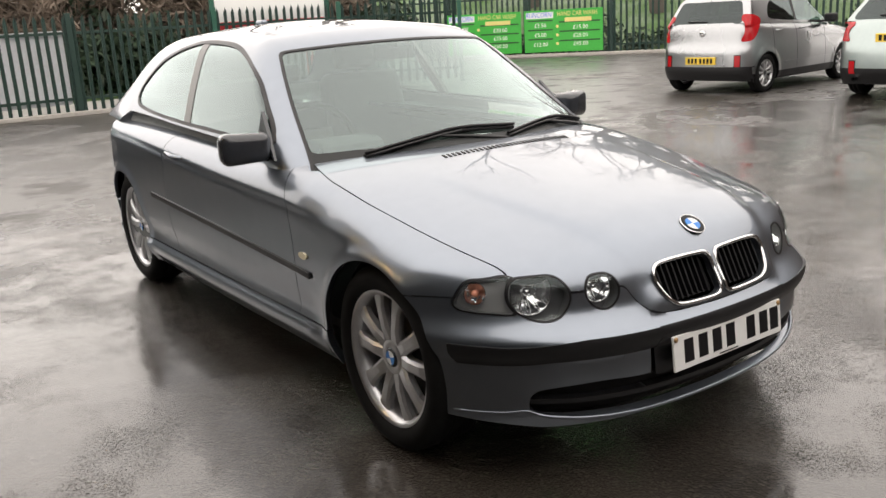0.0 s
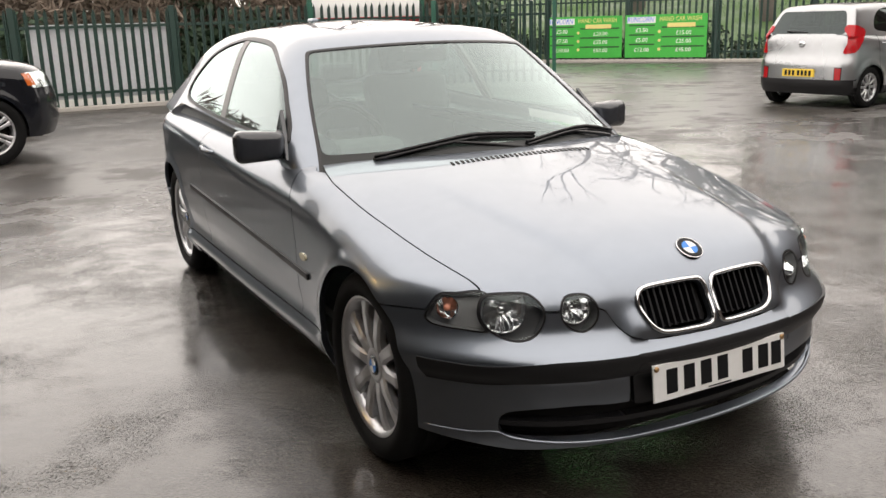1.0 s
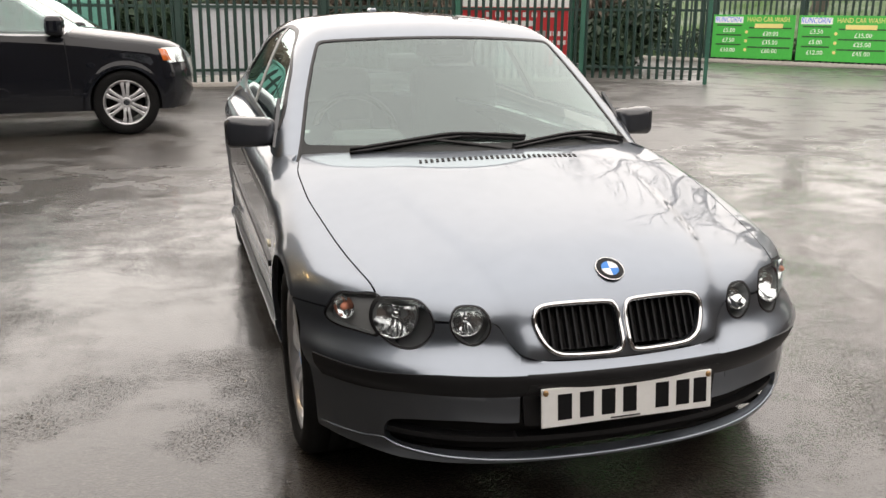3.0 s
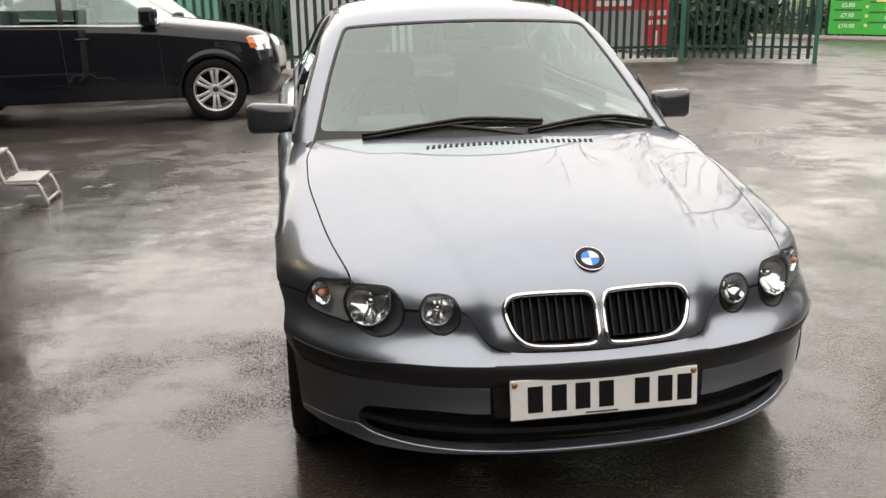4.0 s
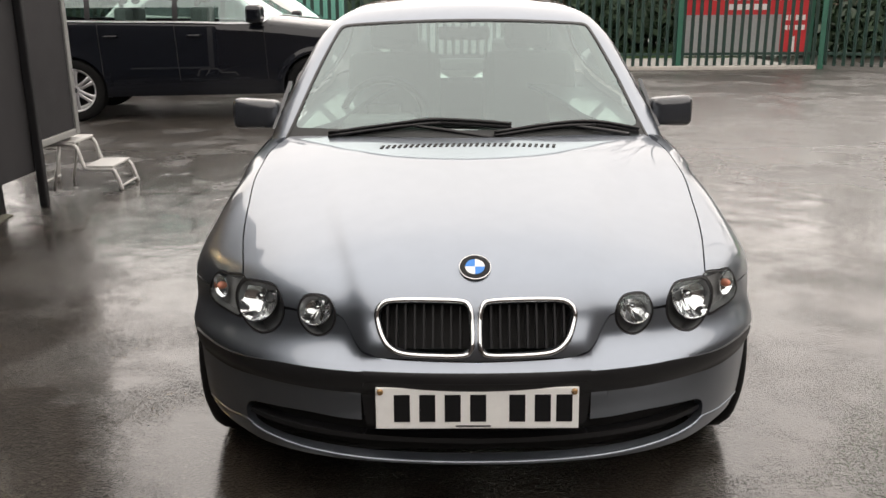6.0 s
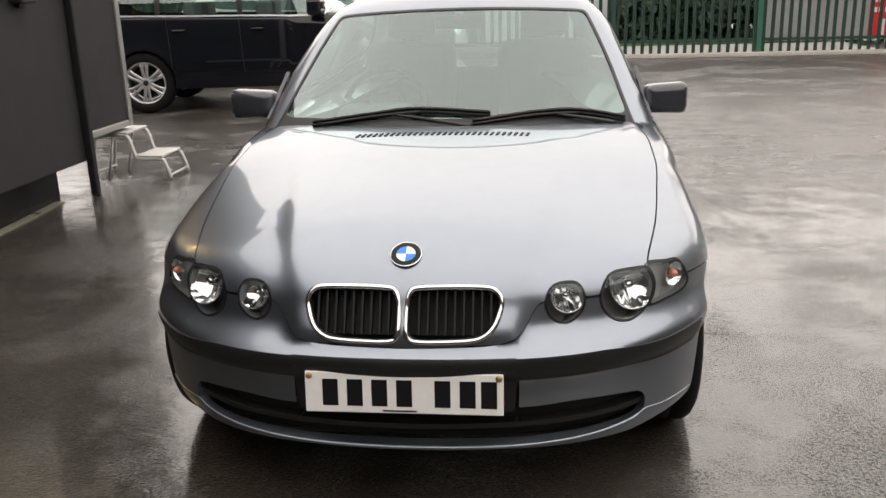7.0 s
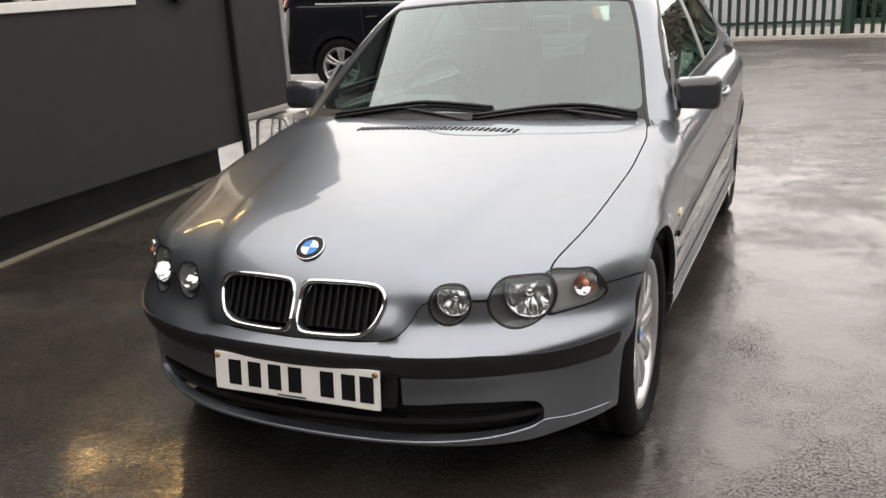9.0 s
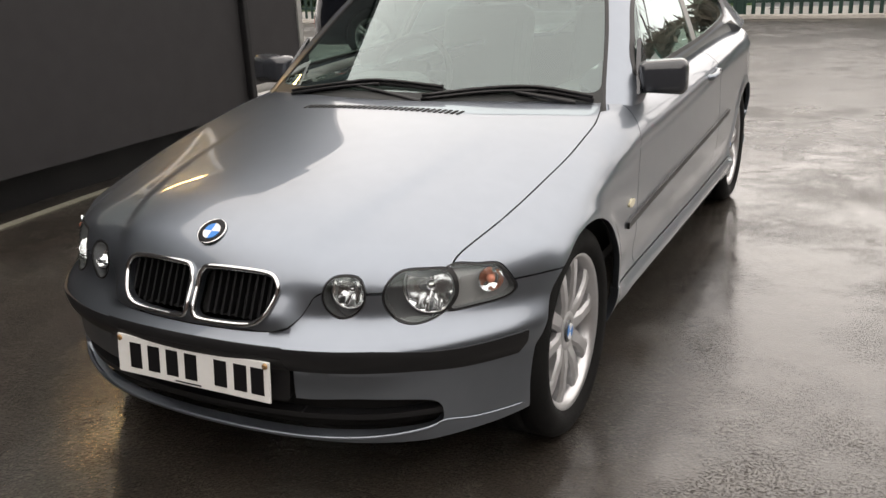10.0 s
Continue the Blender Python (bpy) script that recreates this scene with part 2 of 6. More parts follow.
PALE_CONCRETE = material("pale_concrete", (0.40, 0.39, 0.37), 0.35, vary=0.2, scale=3, grain=0.3)
PALE_TUBE = material("pale_grey_tube", (0.52, 0.51, 0.49), 0.45, 0.35, vary=0.2, scale=14)
PALE_LINE = material("worn_line_paint", (0.20, 0.195, 0.15), 0.4, vary=0.4, scale=6, grain=0.3)
BARK = material("bark", (0.10, 0.085, 0.07), 0.9, vary=0.35, grain=0.8, grain_scale=40, grain_depth=0.02)
LEAF_DARK = material("leaf_dark", (0.022, 0.042, 0.02), 0.6, vary=0.5, scale=2)
GRASS = material("grass", (0.05, 0.10, 0.025), 0.8, vary=0.4, scale=2)
FAR_GROUND = material("far_road", (0.12, 0.115, 0.11), 0.5, vary=0.3, scale=1)
TUBE = material("lamp_tube", (1, 0.9, 0.7), 0.5, vary=0, emit=(1.0, 0.60, 0.22, 70.0))

# ---- building tools
def mesh_of(name, verts, faces, smooth=True):
    me = bpy.data.meshes.new(name)
    me.from_pydata([tuple(v) for v in verts], [], [tuple(f) for f in faces])
    me.update()
    if smooth:
        me.polygons.foreach_set("use_smooth", [True] * len(me.polygons))
    return me


def part(name, data, mat, parent, label=""):
    """Links a bmesh or a mesh as one object under a thing or a part."""
    if isinstance(data, bmesh.types.BMesh):
        me = bpy.data.meshes.new(name)
        bmesh.ops.recalc_face_normals(data, faces=data.faces)
        data.to_mesh(me)
        data.free()
    else:
        me = data
    if mat and not me.materials:
        me.materials.append(mat)
    ob = new(name, me)
    if parent:
        ob.parent = parent
    if label:
        ob["label"] = label
    return ob


def thing(name, label, category, m=None, group="", kind=""):
    ob = tagged(new(name), label, category, group, kind)
    ob.empty_display_size = 0.1
    if m:
        ob.matrix_world = m
    return ob


def box(bm, a, b, bevel=0.0, m=None, segments=2):
    """A box between two corners, with rounded edges, added to bm."""
    size = [abs(b[i] - a[i]) for i in range(3)]
    made = bmesh.ops.create_cube(bm, size=1)["verts"]
    for v in made:
        v.co = Vector([(a[i] + b[i]) / 2 + v.co[i] * size[i] for i in range(3)])
    if bevel:
        edges = list({e for v in made for e in v.link_edges})
        geo = bmesh.ops.bevel(bm, geom=edges, offset=bevel, segments=segments, affect="EDGES", profile=0.5)
        made = list({v for f in geo["faces"] for v in f.verts} | {v for v in made if v.is_valid})
    if m:
        bmesh.ops.transform(bm, matrix=m, verts=made)
    return bm


def boxes(*items, bevel=0.0, m=None):
    bm = bmesh.new()
    for a, b in items:
        box(bm, a, b, bevel, m)
    return bm


def tube(points, radius, sides=8, closed=False, caps=True):
    """A round bar along points; radius may be a list."""
    pts = [Vector(p) for p in points]
    n = len(pts)
    rad = radius if isinstance(radius, (list, tuple)) else [radius] * n
    bm = bmesh.new()
    rings, up = [], None
    for i, p in enumerate(pts):
        a = pts[(i - 1) % n] if closed or i else p
        b = pts[(i + 1) % n] if closed or i < n - 1 else p
        d = (b - a).normalized()
        if up is None:
            up = d.orthogonal().normalized()
        up = (up - d * up.dot(d)).normalized()
        side = d.cross(up)
        rings.append([bm.verts.new(p + (up * math.cos(t) + side * math.sin(t)) * rad[i]) for t in [2 * math.pi * k / sides for k in range(sides)]])
    for i in range(n if closed else n - 1):
        r, s = rings[i], rings[(i + 1) % n]
        for k in range(sides):
            f = bm.faces.new((r[k], r[(k + 1) % sides], s[(k + 1) % sides], s[k]))
            f.smooth = True
    if caps and not closed:
        bm.faces.new(list(reversed(rings[0])))
        bm.faces.new(rings[-1])
    return bm


def lathe(profile, sides=48, axis="x", closed=False):
    """Turns (across, radius) pairs round the x axis."""
    bm = bmesh.new()
    rings = []
    for a, r in profile:
        rings.append([bm.verts.new((a, r * math.cos(t), r * math.sin(t))) for t in [2 * math.pi * k / sides for k in range(sides)]])
    pairs = list(zip(rings, rings[1:])) + ([(rings[-1], rings[0])] if closed else [])
    for r, s in pairs:
        for k in range(sides):
            f = bm.faces.new((r[k], r[(k + 1) % sides], s[(k + 1) % sides], s[k]))
            f.smooth = True
    return bm


def spline(pts, n=6, closed=False):
    """Catmull-Rom through points of any dimension."""
    p = [np.array(q, float) for q in pts]
    out, m = [], len(p)
    for i in range(m if closed else m - 1):
        a, b, c, d = (p[(i + k) % m] if closed else p[min(max(i + k, 0), m - 1)] for k in (-1, 0, 1, 2))
        for k in range(n):
            t = k / n
            out.append(0.5 * (2 * b + (c - a) * t + (2 * a - 5 * b + 4 * c - d) * t * t + (3 * b - a - 3 * c + d) * t ** 3))
    if not closed:
        out.append(p[-1])
    return out


def keys(v, pts):
    """A smooth monotone curve through (place, value) pairs."""
    x = np.array([q[0] for q in pts], float)
    y = np.array([q[1] for q in pts], float)
    v = np.clip(np.asarray(v, float), x[0], x[-1])
    h = np.diff(x)
    s = np.diff(y) / h
    d = np.zeros(len(x))
    d[0], d[-1] = s[0], s[-1]
    for i in range(1, len(x) - 1):
        d[i] = 0 if s[i - 1] * s[i] <= 0 else 2 * s[i - 1] * s[i] / (s[i - 1] + s[i])
    i = np.clip(np.searchsorted(x, v, side="right") - 1, 0, len(h) - 1)
    t = (v - x[i]) / h[i]
    return (y[i] * (1 + 2 * t) * (1 - t) ** 2 + d[i] * h[i] * t * (1 - t) ** 2
            + y[i + 1] * t * t * (3 - 2 * t) + d[i + 1] * h[i] * t * t * (t - 1))


def smax(a, b, k):
    h = np.maximum(k - np.abs(a - b), 0) / k
    return np.maximum(a, b) + h * h * k / 4


def loop_distance(a, b, pts):
    """Signed distance to a closed outline in a plane, negative inside."""
    q = np.array(pts, float)
    best, inside = np.full(a.shape, 1e9), np.zeros(a.shape, bool)
    for (x0, y0), (x1, y1) in zip(q, np.roll(q, -1, 0)):
        dx, dy = x1 - x0, y1 - y0
        t = np.clip(((a - x0) * dx + (b - y0) * dy) / (dx * dx + dy * dy + 1e-12), 0, 1)
        best = np.minimum(best, (a - x0 - t * dx) ** 2 + (b - y0 - t * dy) ** 2)
        if y0 != y1:
            inside ^= ((y0 > b) != (y1 > b)) & (a < (x1 - x0) * (b - y0) / (y1 - y0) + x0)
    return np.where(inside, -1, 1) * np.sqrt(best)


def ground_normal(f, p):
    e = 0.002
    g = np.stack([f(p + np.eye(3)[i] * e) - f(p - np.eye(3)[i] * e) for i in range(3)], -1)
    return g / np.maximum(np.linalg.norm(g, axis=-1, keepdims=True), 1e-9)


class Sheet:
    """A curved surface f = 0 seen along one direction, as a fine net from which panels are cut."""

    def __init__(self, f, way, low, high, step):
        self.f = f
        self.d = np.array(way, float) / np.linalg.norm(way)
        e1 = np.cross(self.d, (0, 0, 1) if abs(self.d[2]) < 0.9 else (0, 1, 0))
        self.e1 = e1 / np.linalg.norm(e1)
        self.e2 = np.cross(self.e1, self.d)
        corner = np.array([[(low, high)[i][0], (low, high)[j][1], (low, high)[k][2]] for i in (0, 1) for j in (0, 1) for k in (0, 1)], float)
        u, v, t = corner @ self.e1, corner @ self.e2, corner @ self.d
        self.near, self.far = t.min(), t.max()
        self.us = np.arange(u.min(), u.max() + step, step)
        self.vs = np.arange(v.min(), v.max() + step, step)
        gu, gv = np.meshgrid(self.us, self.vs, indexing="ij")
        self.uv = np.stack([gu.ravel(), gv.ravel()], -1)
        self.p, self.ok = self.cast(self.uv)

    def cast(self, uv):
        o = uv[:, :1] * self.e1 + uv[:, 1:] * self.e2
        n = max(int((self.far - self.near) / 0.05), 8)
        ts = np.linspace(self.near, self.far, n)
        lo, hi, found = np.full(len(o), self.near), np.full(len(o), self.far), np.zeros(len(o), bool)
        for i in range(n):
            left = ~found
            if not left.any():
                break
            v = np.ones(len(o))
            v[left] = self.f(o[left] + self.d * ts[i])
            hit = (v < 0) & left
            lo = np.where(hit, ts[max(i - 1, 0)], lo)
            hi = np.where(hit, ts[i], hi)
            found |= hit
        for _ in range(15):
            m = (lo + hi) / 2
            v = self.f(o + self.d * m[:, None])
            lo, hi = np.where(v < 0, lo, m), np.where(v < 0, m, hi)
        return o + self.d * hi[:, None], found

    @staticmethod
    def largest(faces):
        """Drops the crumbs that a cut leaves beside its main pieces."""
        root = {}

        def find(a):
            while root.setdefault(a, a) != a:
                root[a] = root[root[a]]
                a = root[a]
            return a

        for f in faces:
            for a in f[1:]:
                root[find(a)] = find(f[0])
        size = {}
        for f in faces:
            r = find(f[0])
            size[r] = size.get(r, 0) + 1
        most = max(size.values(), default=0)
        return [f for f in faces if size[find(f[0])] > most * .12]

    def cut(self, name, cuts, lift=0.0, flange=0.0, mirror=False, joined=None):
        """The piece where every cut is negative. lift: metres proud; flange: depth of the turned edge; joined: 0 along an edge left open."""
        nu, nv = len(self.us), len(self.vs)
        g = np.stack([c(self.p) for c in cuts], -1)
        inside = (g < 0).all(-1)
        idx = np.arange(nu * nv).reshape(nu, nv)
        quads = np.stack([idx[:-1, :-1], idx[1:, :-1], idx[1:, 1:], idx[:-1, 1:]], -1).reshape(-1, 4)
        quads = quads[self.ok[quads].all(1)]
        spread = self.p[quads]
        quads = quads[np.linalg.norm(spread.max(1) - spread.min(1), axis=1) < 9 * (self.us[1] - self.us[0])]
        full = inside[quads].all(1)
        out = (g[quads] > 0).all(1).any(1)
        faces = [list(q) for q in quads[full]]
        extra_uv, extra_g, seam = [], [], {}
        base = nu * nv
        value = lambda i: g[i] if i < base else extra_g[i - base]
        spot = lambda i: self.uv[i] if i < base else extra_uv[i - base]
        for q in quads[~full & ~out]:
            poly = list(q)
            for c in range(len(cuts)):
                done = []
                for a, b in zip(poly, poly[1:] + poly[:1]):
                    ga, gb = value(a)[c], value(b)[c]
                    if ga < 0:
                        done.append(a)
                    if (ga < 0) != (gb < 0):
                        k = (min(a, b), max(a, b), c)
                        if k not in seam:
                            i, j = k[0], k[1]
                            gi, gj = value(i)[c], value(j)[c]
                            t = gi / (gi - gj)
                            seam[k] = base + len(extra_uv)
                            w = value(i) * (1 - t) + value(j) * t
                            w[c] = 0
                            extra_g.append(w)
                            extra_uv.append(spot(i) * (1 - t) + spot(j) * t)
                        done.append(seam[k])
                poly = done
                if len(poly) < 3:
                    break
            if len(poly) >= 3:
                poly = [a for a, b in zip(poly, poly[1:] + poly[:1]) if a != b]
                if len(poly) >= 3:
                    faces.append(poly)
        p = self.p
        if extra_uv:
            p = np.concatenate([p, self.cast(np.array(extra_uv))[0]])
        faces = self.largest(faces)
        used = sorted({i for f in faces for i in f})
        back = {i: k for k, i in enumerate(used)}
        p = p[used]
        faces = [[back[i] for i in f] for f in faces]
        normal = ground_normal(self.f, p) if len(p) else p
        p = p + normal * lift
        verts = list(p)
        if flange:
            count = {}
            for f in faces:
                for a, b in zip(f, f[1:] + f[:1]):
                    k = (min(a, b), max(a, b))
                    count[k] = None if k in count else (a, b)
            rim = [e for e in count.values() if e and not (joined and np.abs(joined(p[list(e)])).max() < .002)]
            low, top = {}, {}
            for e in rim:
                for i in e:
                    if i not in low:
                        top[i], low[i] = len(verts), len(verts) + 1
                        verts += [p[i], p[i] - normal[i] * flange]
            faces += [[top[b], top[a], low[a], low[b]] for a, b in rim]
        verts = np.array(verts).reshape(-1, 3)
        if mirror:
            verts = verts * np.array([-1, 1, 1])
            faces = [f[::-1] for f in faces]
        return mesh_of(name, verts, faces)


def both(sheet, name, cuts, mat, parent, label="", **more):
    """A panel and its mirror twin."""
    return [part(name, sheet.cut(name, cuts, mirror=s, **more), mat, parent, label) for s in (False, True)]


def writing(name, text, height, mat, m, parent=None, depth=0.002, align="CENTER", squeeze=1.0):
    """Raised letters in the built-in font, as a mesh."""
    cu = bpy.data.curves.new(name, "FONT")
    cu.body, cu.size, cu.extrude, cu.align_x, cu.align_y = text, height / 0.70, depth, align, "CENTER"
    cu.resolution_u = 2
    ob = bpy.data.objects.new(name, cu)
    scene.collection.objects.link(ob)
    me = bpy.data.meshes.new_from_object(ob.evaluated_get(bpy.context.evaluated_depsgraph_get()))
    bpy.data.objects.remove(ob)
    bpy.data.curves.remove(cu)
    me.transform(m @ Matrix.Diagonal((squeeze, 1, 1, 1)))
    me.materials.clear()
    return part(name, me, mat, parent)

# ---- the yard: one sheet of wet asphalt out to the horizon
def build_ground():
    bm = bmesh.new()
    ring = [0, *np.arange(.8, 16, .8), 20, 40, 90, 220, 600]
    rows = []
    for r in ring:
        rows.append([bm.verts.new((r * math.cos(a) + 2, r * math.sin(a) + 3, 0)) for a in np.linspace(0, 2 * math.pi, 96, endpoint=False)] if r else [bm.verts.new((2, 3, 0))])
    for k in range(96):
        bm.faces.new((rows[0][0], rows[1][k], rows[1][(k + 1) % 96]))
        for a, b in zip(rows[1:], rows[2:]):
            bm.faces.new((a[k], b[k], b[(k + 1) % 96], a[(k + 1) % 96]))
    for f in bm.faces:
        f.smooth = True
    ob = part("ground", bm, ASPHALT, None)
    tagged(ob, "dark wet asphalt yard with puddles and grit", "ground", kind="structure")


build_ground()


# ---- palisade fence: bays of pointed steel pales on two rails
def pale_mesh(height, width=.068):
    """One W-section pale with a three-pointed head."""
    bm = bmesh.new()
    d = .018
    xs = [(-.5, 0), (-.25, d), (0, .006), (.25, d), (.5, 0)]
    tops = [height - .10, height - .05, height, height - .05, height - .10]
    front = [[bm.verts.new((a * width, -b, z)) for (a, b), z in zip(xs, [0.07] * 5)], [bm.verts.new((a * width, -b, z)) for (a, b), z in zip(xs, tops)]]
    back = [[bm.verts.new((a * width, -b + .004, z)) for (a, b), z in zip(xs, [0.07] * 5)], [bm.verts.new((a * width, -b + .004, z)) for (a, b), z in zip(xs, tops)]]
    for i in range(4):
        bm.faces.new((front[0][i], front[0][i + 1], front[1][i + 1], front[1][i]))
        bm.faces.new((back[0][i + 1], back[0][i], back[1][i], back[1][i + 1]))
        bm.faces.new((front[1][i], front[1][i + 1], back[1][i + 1], back[1][i]))
    bm.faces.new((front[0][0], front[1][0], back[1][0], back[0][0]))
    bm.faces.new((front[0][4], back[0][4], back[1][4], front[1][4]))
    me = bpy.data.meshes.new("pale")
    bmesh.ops.recalc_face_normals(bm, faces=bm.faces)
    bm.to_mesh(me); bm.free()
    me.materials.append(FENCE_GREEN)
    return me


PALE = pale_mesh(1.78)
FAR_PALE = pale_mesh(2.10)


def fence_bay(a, b, pale=PALE, height=1.78, post=POST_GREEN, pitch=.158, name="fence_bay", label="bay of green steel palisade fence", first_post=True):
    """A bay from a to b on the ground: post, two rails and its pales."""
    a, b = Vector((*a, 0)), Vector((*b, 0))
    n = (b - a).length
    turn = math.degrees(math.atan2(b.y - a.y, b.x - a.x))
    bay = thing(name, label, "fence", pose(a.x, a.y, 0, 0, 0, turn), group="palisade bays", kind="structure")
    if first_post:
        part("post", boxes(((-.05, -.03, 0), (.05, .05, height + .02)), bevel=.004), post, bay)
    for z in (.30, height - .32):
        part("rail", boxes(((0, .004, z - .025), (n, .04, z + .025)), bevel=.003), FENCE_GREEN, bay)
    count = int(n / pitch)
    for i in range(count):
        p = part("pale", pale, None, bay)
        p.location = ((i + .5) * n / count, 0, random.uniform(-.008, .008))
        p.rotation_euler = (0, random.uniform(-.008, .008), 0)
    return bay


FENCE_Y = 14.72
post_x = [7.07 - 2.70 * k for k in range(8, -1, -1)]
for x0, x1 in zip(post_x, post_x[1:]):
    fence_bay((x0, FENCE_Y), (x1, FENCE_Y), post=POST_GREEN if x0 > 4 else FENCE_GREEN)
fence_bay((7.13, 14.70), (9.18, 13.27), label="green palisade gate leaf standing open", name="fence_gate")
part("post", boxes(((-.04, -.04, 0), (.04, .04, 1.9)), bevel=.004, m=pose(9.22, 13.24, 0, 0, 0, -35)), POST_GREEN, tagged(new("gate_post"), "green steel gate end post", "post", kind="structure"))

# concrete kerb under the fence
kerb = part("kerb", boxes(((-15, 14.56, 0), (7.0, 14.69, .08)), bevel=.012), CONCRETE, None)
tagged(kerb, "pale concrete kerb under the fence", "kerb", kind="structure")

# second fence, beyond the gateway, with the price boards
FAR_A, FAR_B = Vector((14.28, 20.77)), Vector((17.03, 16.62))
far_way = (FAR_B - FAR_A).normalized()
for i in range(-4, 8):
    a, b = FAR_A + far_way * (i * 2.55), FAR_A + far_way * ((i + 1) * 2.55)
    fence_bay(a, b, FAR_PALE, 2.10, FENCE_GREEN, .17)
far_kerb = part("kerb", boxes(((-9, .0, 0), (20, .25, .10)), bevel=.02), CONCRETE, None)
far_kerb.matrix_world = pose(FAR_A.x - .08, FAR_A.y - .1, 0, 0, 0, math.degrees(math.atan2(far_way.y, far_way.x)))
tagged(far_kerb, "low concrete kerb at the far fence", "kerb", kind="structure")

far_turn = math.degrees(math.atan2(far_way.y, far_way.x))


def price_board(offset, left, right):
    """A green board: blue heading, price columns, dark small print as bars."""
    spot = FAR_A + far_way * offset
    m = pose(spot.x - .09, spot.y - .05, .15, 0, 0, far_turn)
    board = thing("price_board", "bright green car wash price board fixed on a palisade fence", "sign board", m, group="price boards")
    up = pose(0, 0, 0, 90, 0, 0)
    part("panel", boxes(((0, -.012, 0), (2.38, .012, 1.22)), bevel=.004), SIGN_GREEN, board)
    at = lambda x, z: pose(x, -.016, z) @ up
    slant = Matrix(((1, .22, 0, 0), (0, 1, 0, 0), (0, 0, 1, 0), (0, 0, 0, 1)))
    part("heading_ground", boxes(((.06, -.0165, .985), (.90, -.012, 1.165)), bevel=.002), SIGN_WHITE, board)
    writing("heading", "RUNCORN", .150, SIGN_BLUE, at(.46, 1.08) @ pose(0, 0, .003) @ slant, board, squeeze=.74)
    writing("heading", "HAND CAR WASH", .13, SIGN_YELLOW, at(1.62, 1.09), board, squeeze=.78)
    for i, text in enumerate(left):
        writing("price", text, .115, SIGN_WHITE, at(.50, .78 - .28 * i), board)
    for i, text in enumerate(right):
        writing("price", text, .115, SIGN_WHITE, at(1.72, .70 - .24 * i), board)
    part("banner", boxes(((1.25, -.017, .86), (2.05, -.012, .98))), SIGN_YELLOW, board)
    for i in range(3):
        for x0, x1 in ((.12, .88), (1.08, 2.30)):
            part("print_bar", boxes(((x0, -.0155, .64 - .27 * i + (.26 if x0 < 1 else .20)), (x1, -.012, .68 - .27 * i + (.26 if x0 < 1 else .20)))), SIGN_DARK, board)
        bm = lathe([(0, .001), (.004, .03), (.002, .045), (0, .045)], 14)
        bmesh.ops.transform(bm, matrix=at(1.02, .74 - .25 * i) @ pose(0, 0, 0, 0, -90, 0), verts=bm.verts)
        part("bullet", bm, SIGN_YELLOW, board)
    return board


price_board(.02, ("£5.00", "£7.50", "£10.00"), ("£20.00", "£35.00", "£60.00"))
price_board(2.50, ("£3.50", "£5.00", "£12.00"), ("£15.00", "£25.00", "£45.00"))


# sheets fixed behind the pales
def back_sheet(x0, x1, z0, z1, mat, label, y=14.85, ribs=True, name="sheet"):
    sh = thing(name, label, "sheet", pose(x0, y, 0))
    n = max(int((x1 - x0) / .16), 2)
    bm = bmesh.new()
    pts = []
    for i in range(n * 4 + 1):
        pts.append((i * (x1 - x0) / (n * 4), .012 * ((i % 4) in (1, 2)) if ribs else 0))
    rows = [[bm.verts.new((a, b + c, z)) for a, b in pts] for c, z in ((0, z0), (0, z1), (.006, z1), (.006, z0))]
    for r, s in zip(rows, rows[1:] + rows[:1]):
        for i in range(len(pts) - 1):
            bm.faces.new((r[i], r[i + 1], s[i + 1], s[i]))
    part("panel", bm, mat, sh)
    return sh


back_sheet(-.83, 1.56, .20, 1.505, SHEET_WHITE, "white flat sheet fixed behind the fence pales", y=14.80, ribs=False)
red = back_sheet(4.46, 6.86, .25, 2.30, SIGN_WHITE, "tall white, red and grey sign seen from behind through the fence", y=14.82, ribs=False, name="gate_sign")
part("red_field", boxes(((.02, -.006, 1.03), (2.38, -.002, 1.50)), ((1.88, -.006, .27), (2.38, -.002, 1.03))), SIGN_RED, red)
part("grey_field", boxes(((.02, -.006, .27), (1.88, -.002, 1.03))), SIGN_GREY, red)
for x in (-.06, 2.46):
    part("sign_post", boxes(((x - .04, -.04, 0), (x + .04, .04, 2.45)), bevel=.006), POST_GREEN, red)
for i in range(8):
    part("letter_bar", boxes(((.55 + i * .20, -.009, 1.30), (.67 + i * .20, -.003, 1.40))), SIGN_WHITE, red)
for i in range(5):
    part("letter_bar", boxes(((.85 + i * .16, -.009, 1.12), (.96 + i * .16, -.003, 1.23))), SIGN_WHITE, red)
for i in range(4):
    part("letter_bar", boxes(((1.93 + i * .11, -.009, .92), (2.01 + i * .11, -.003, 1.02))), SIGN_WHITE, red)
    part("letter_bar", boxes(((1.93 + i * .11, -.009, .74), (2.01 + i * .11, -.003, .83))), SIGN_WHITE, red)
part("letter_bar", boxes(((2.10, -.009, .32), (2.17, -.003, .62))), SIGN_WHITE, red)


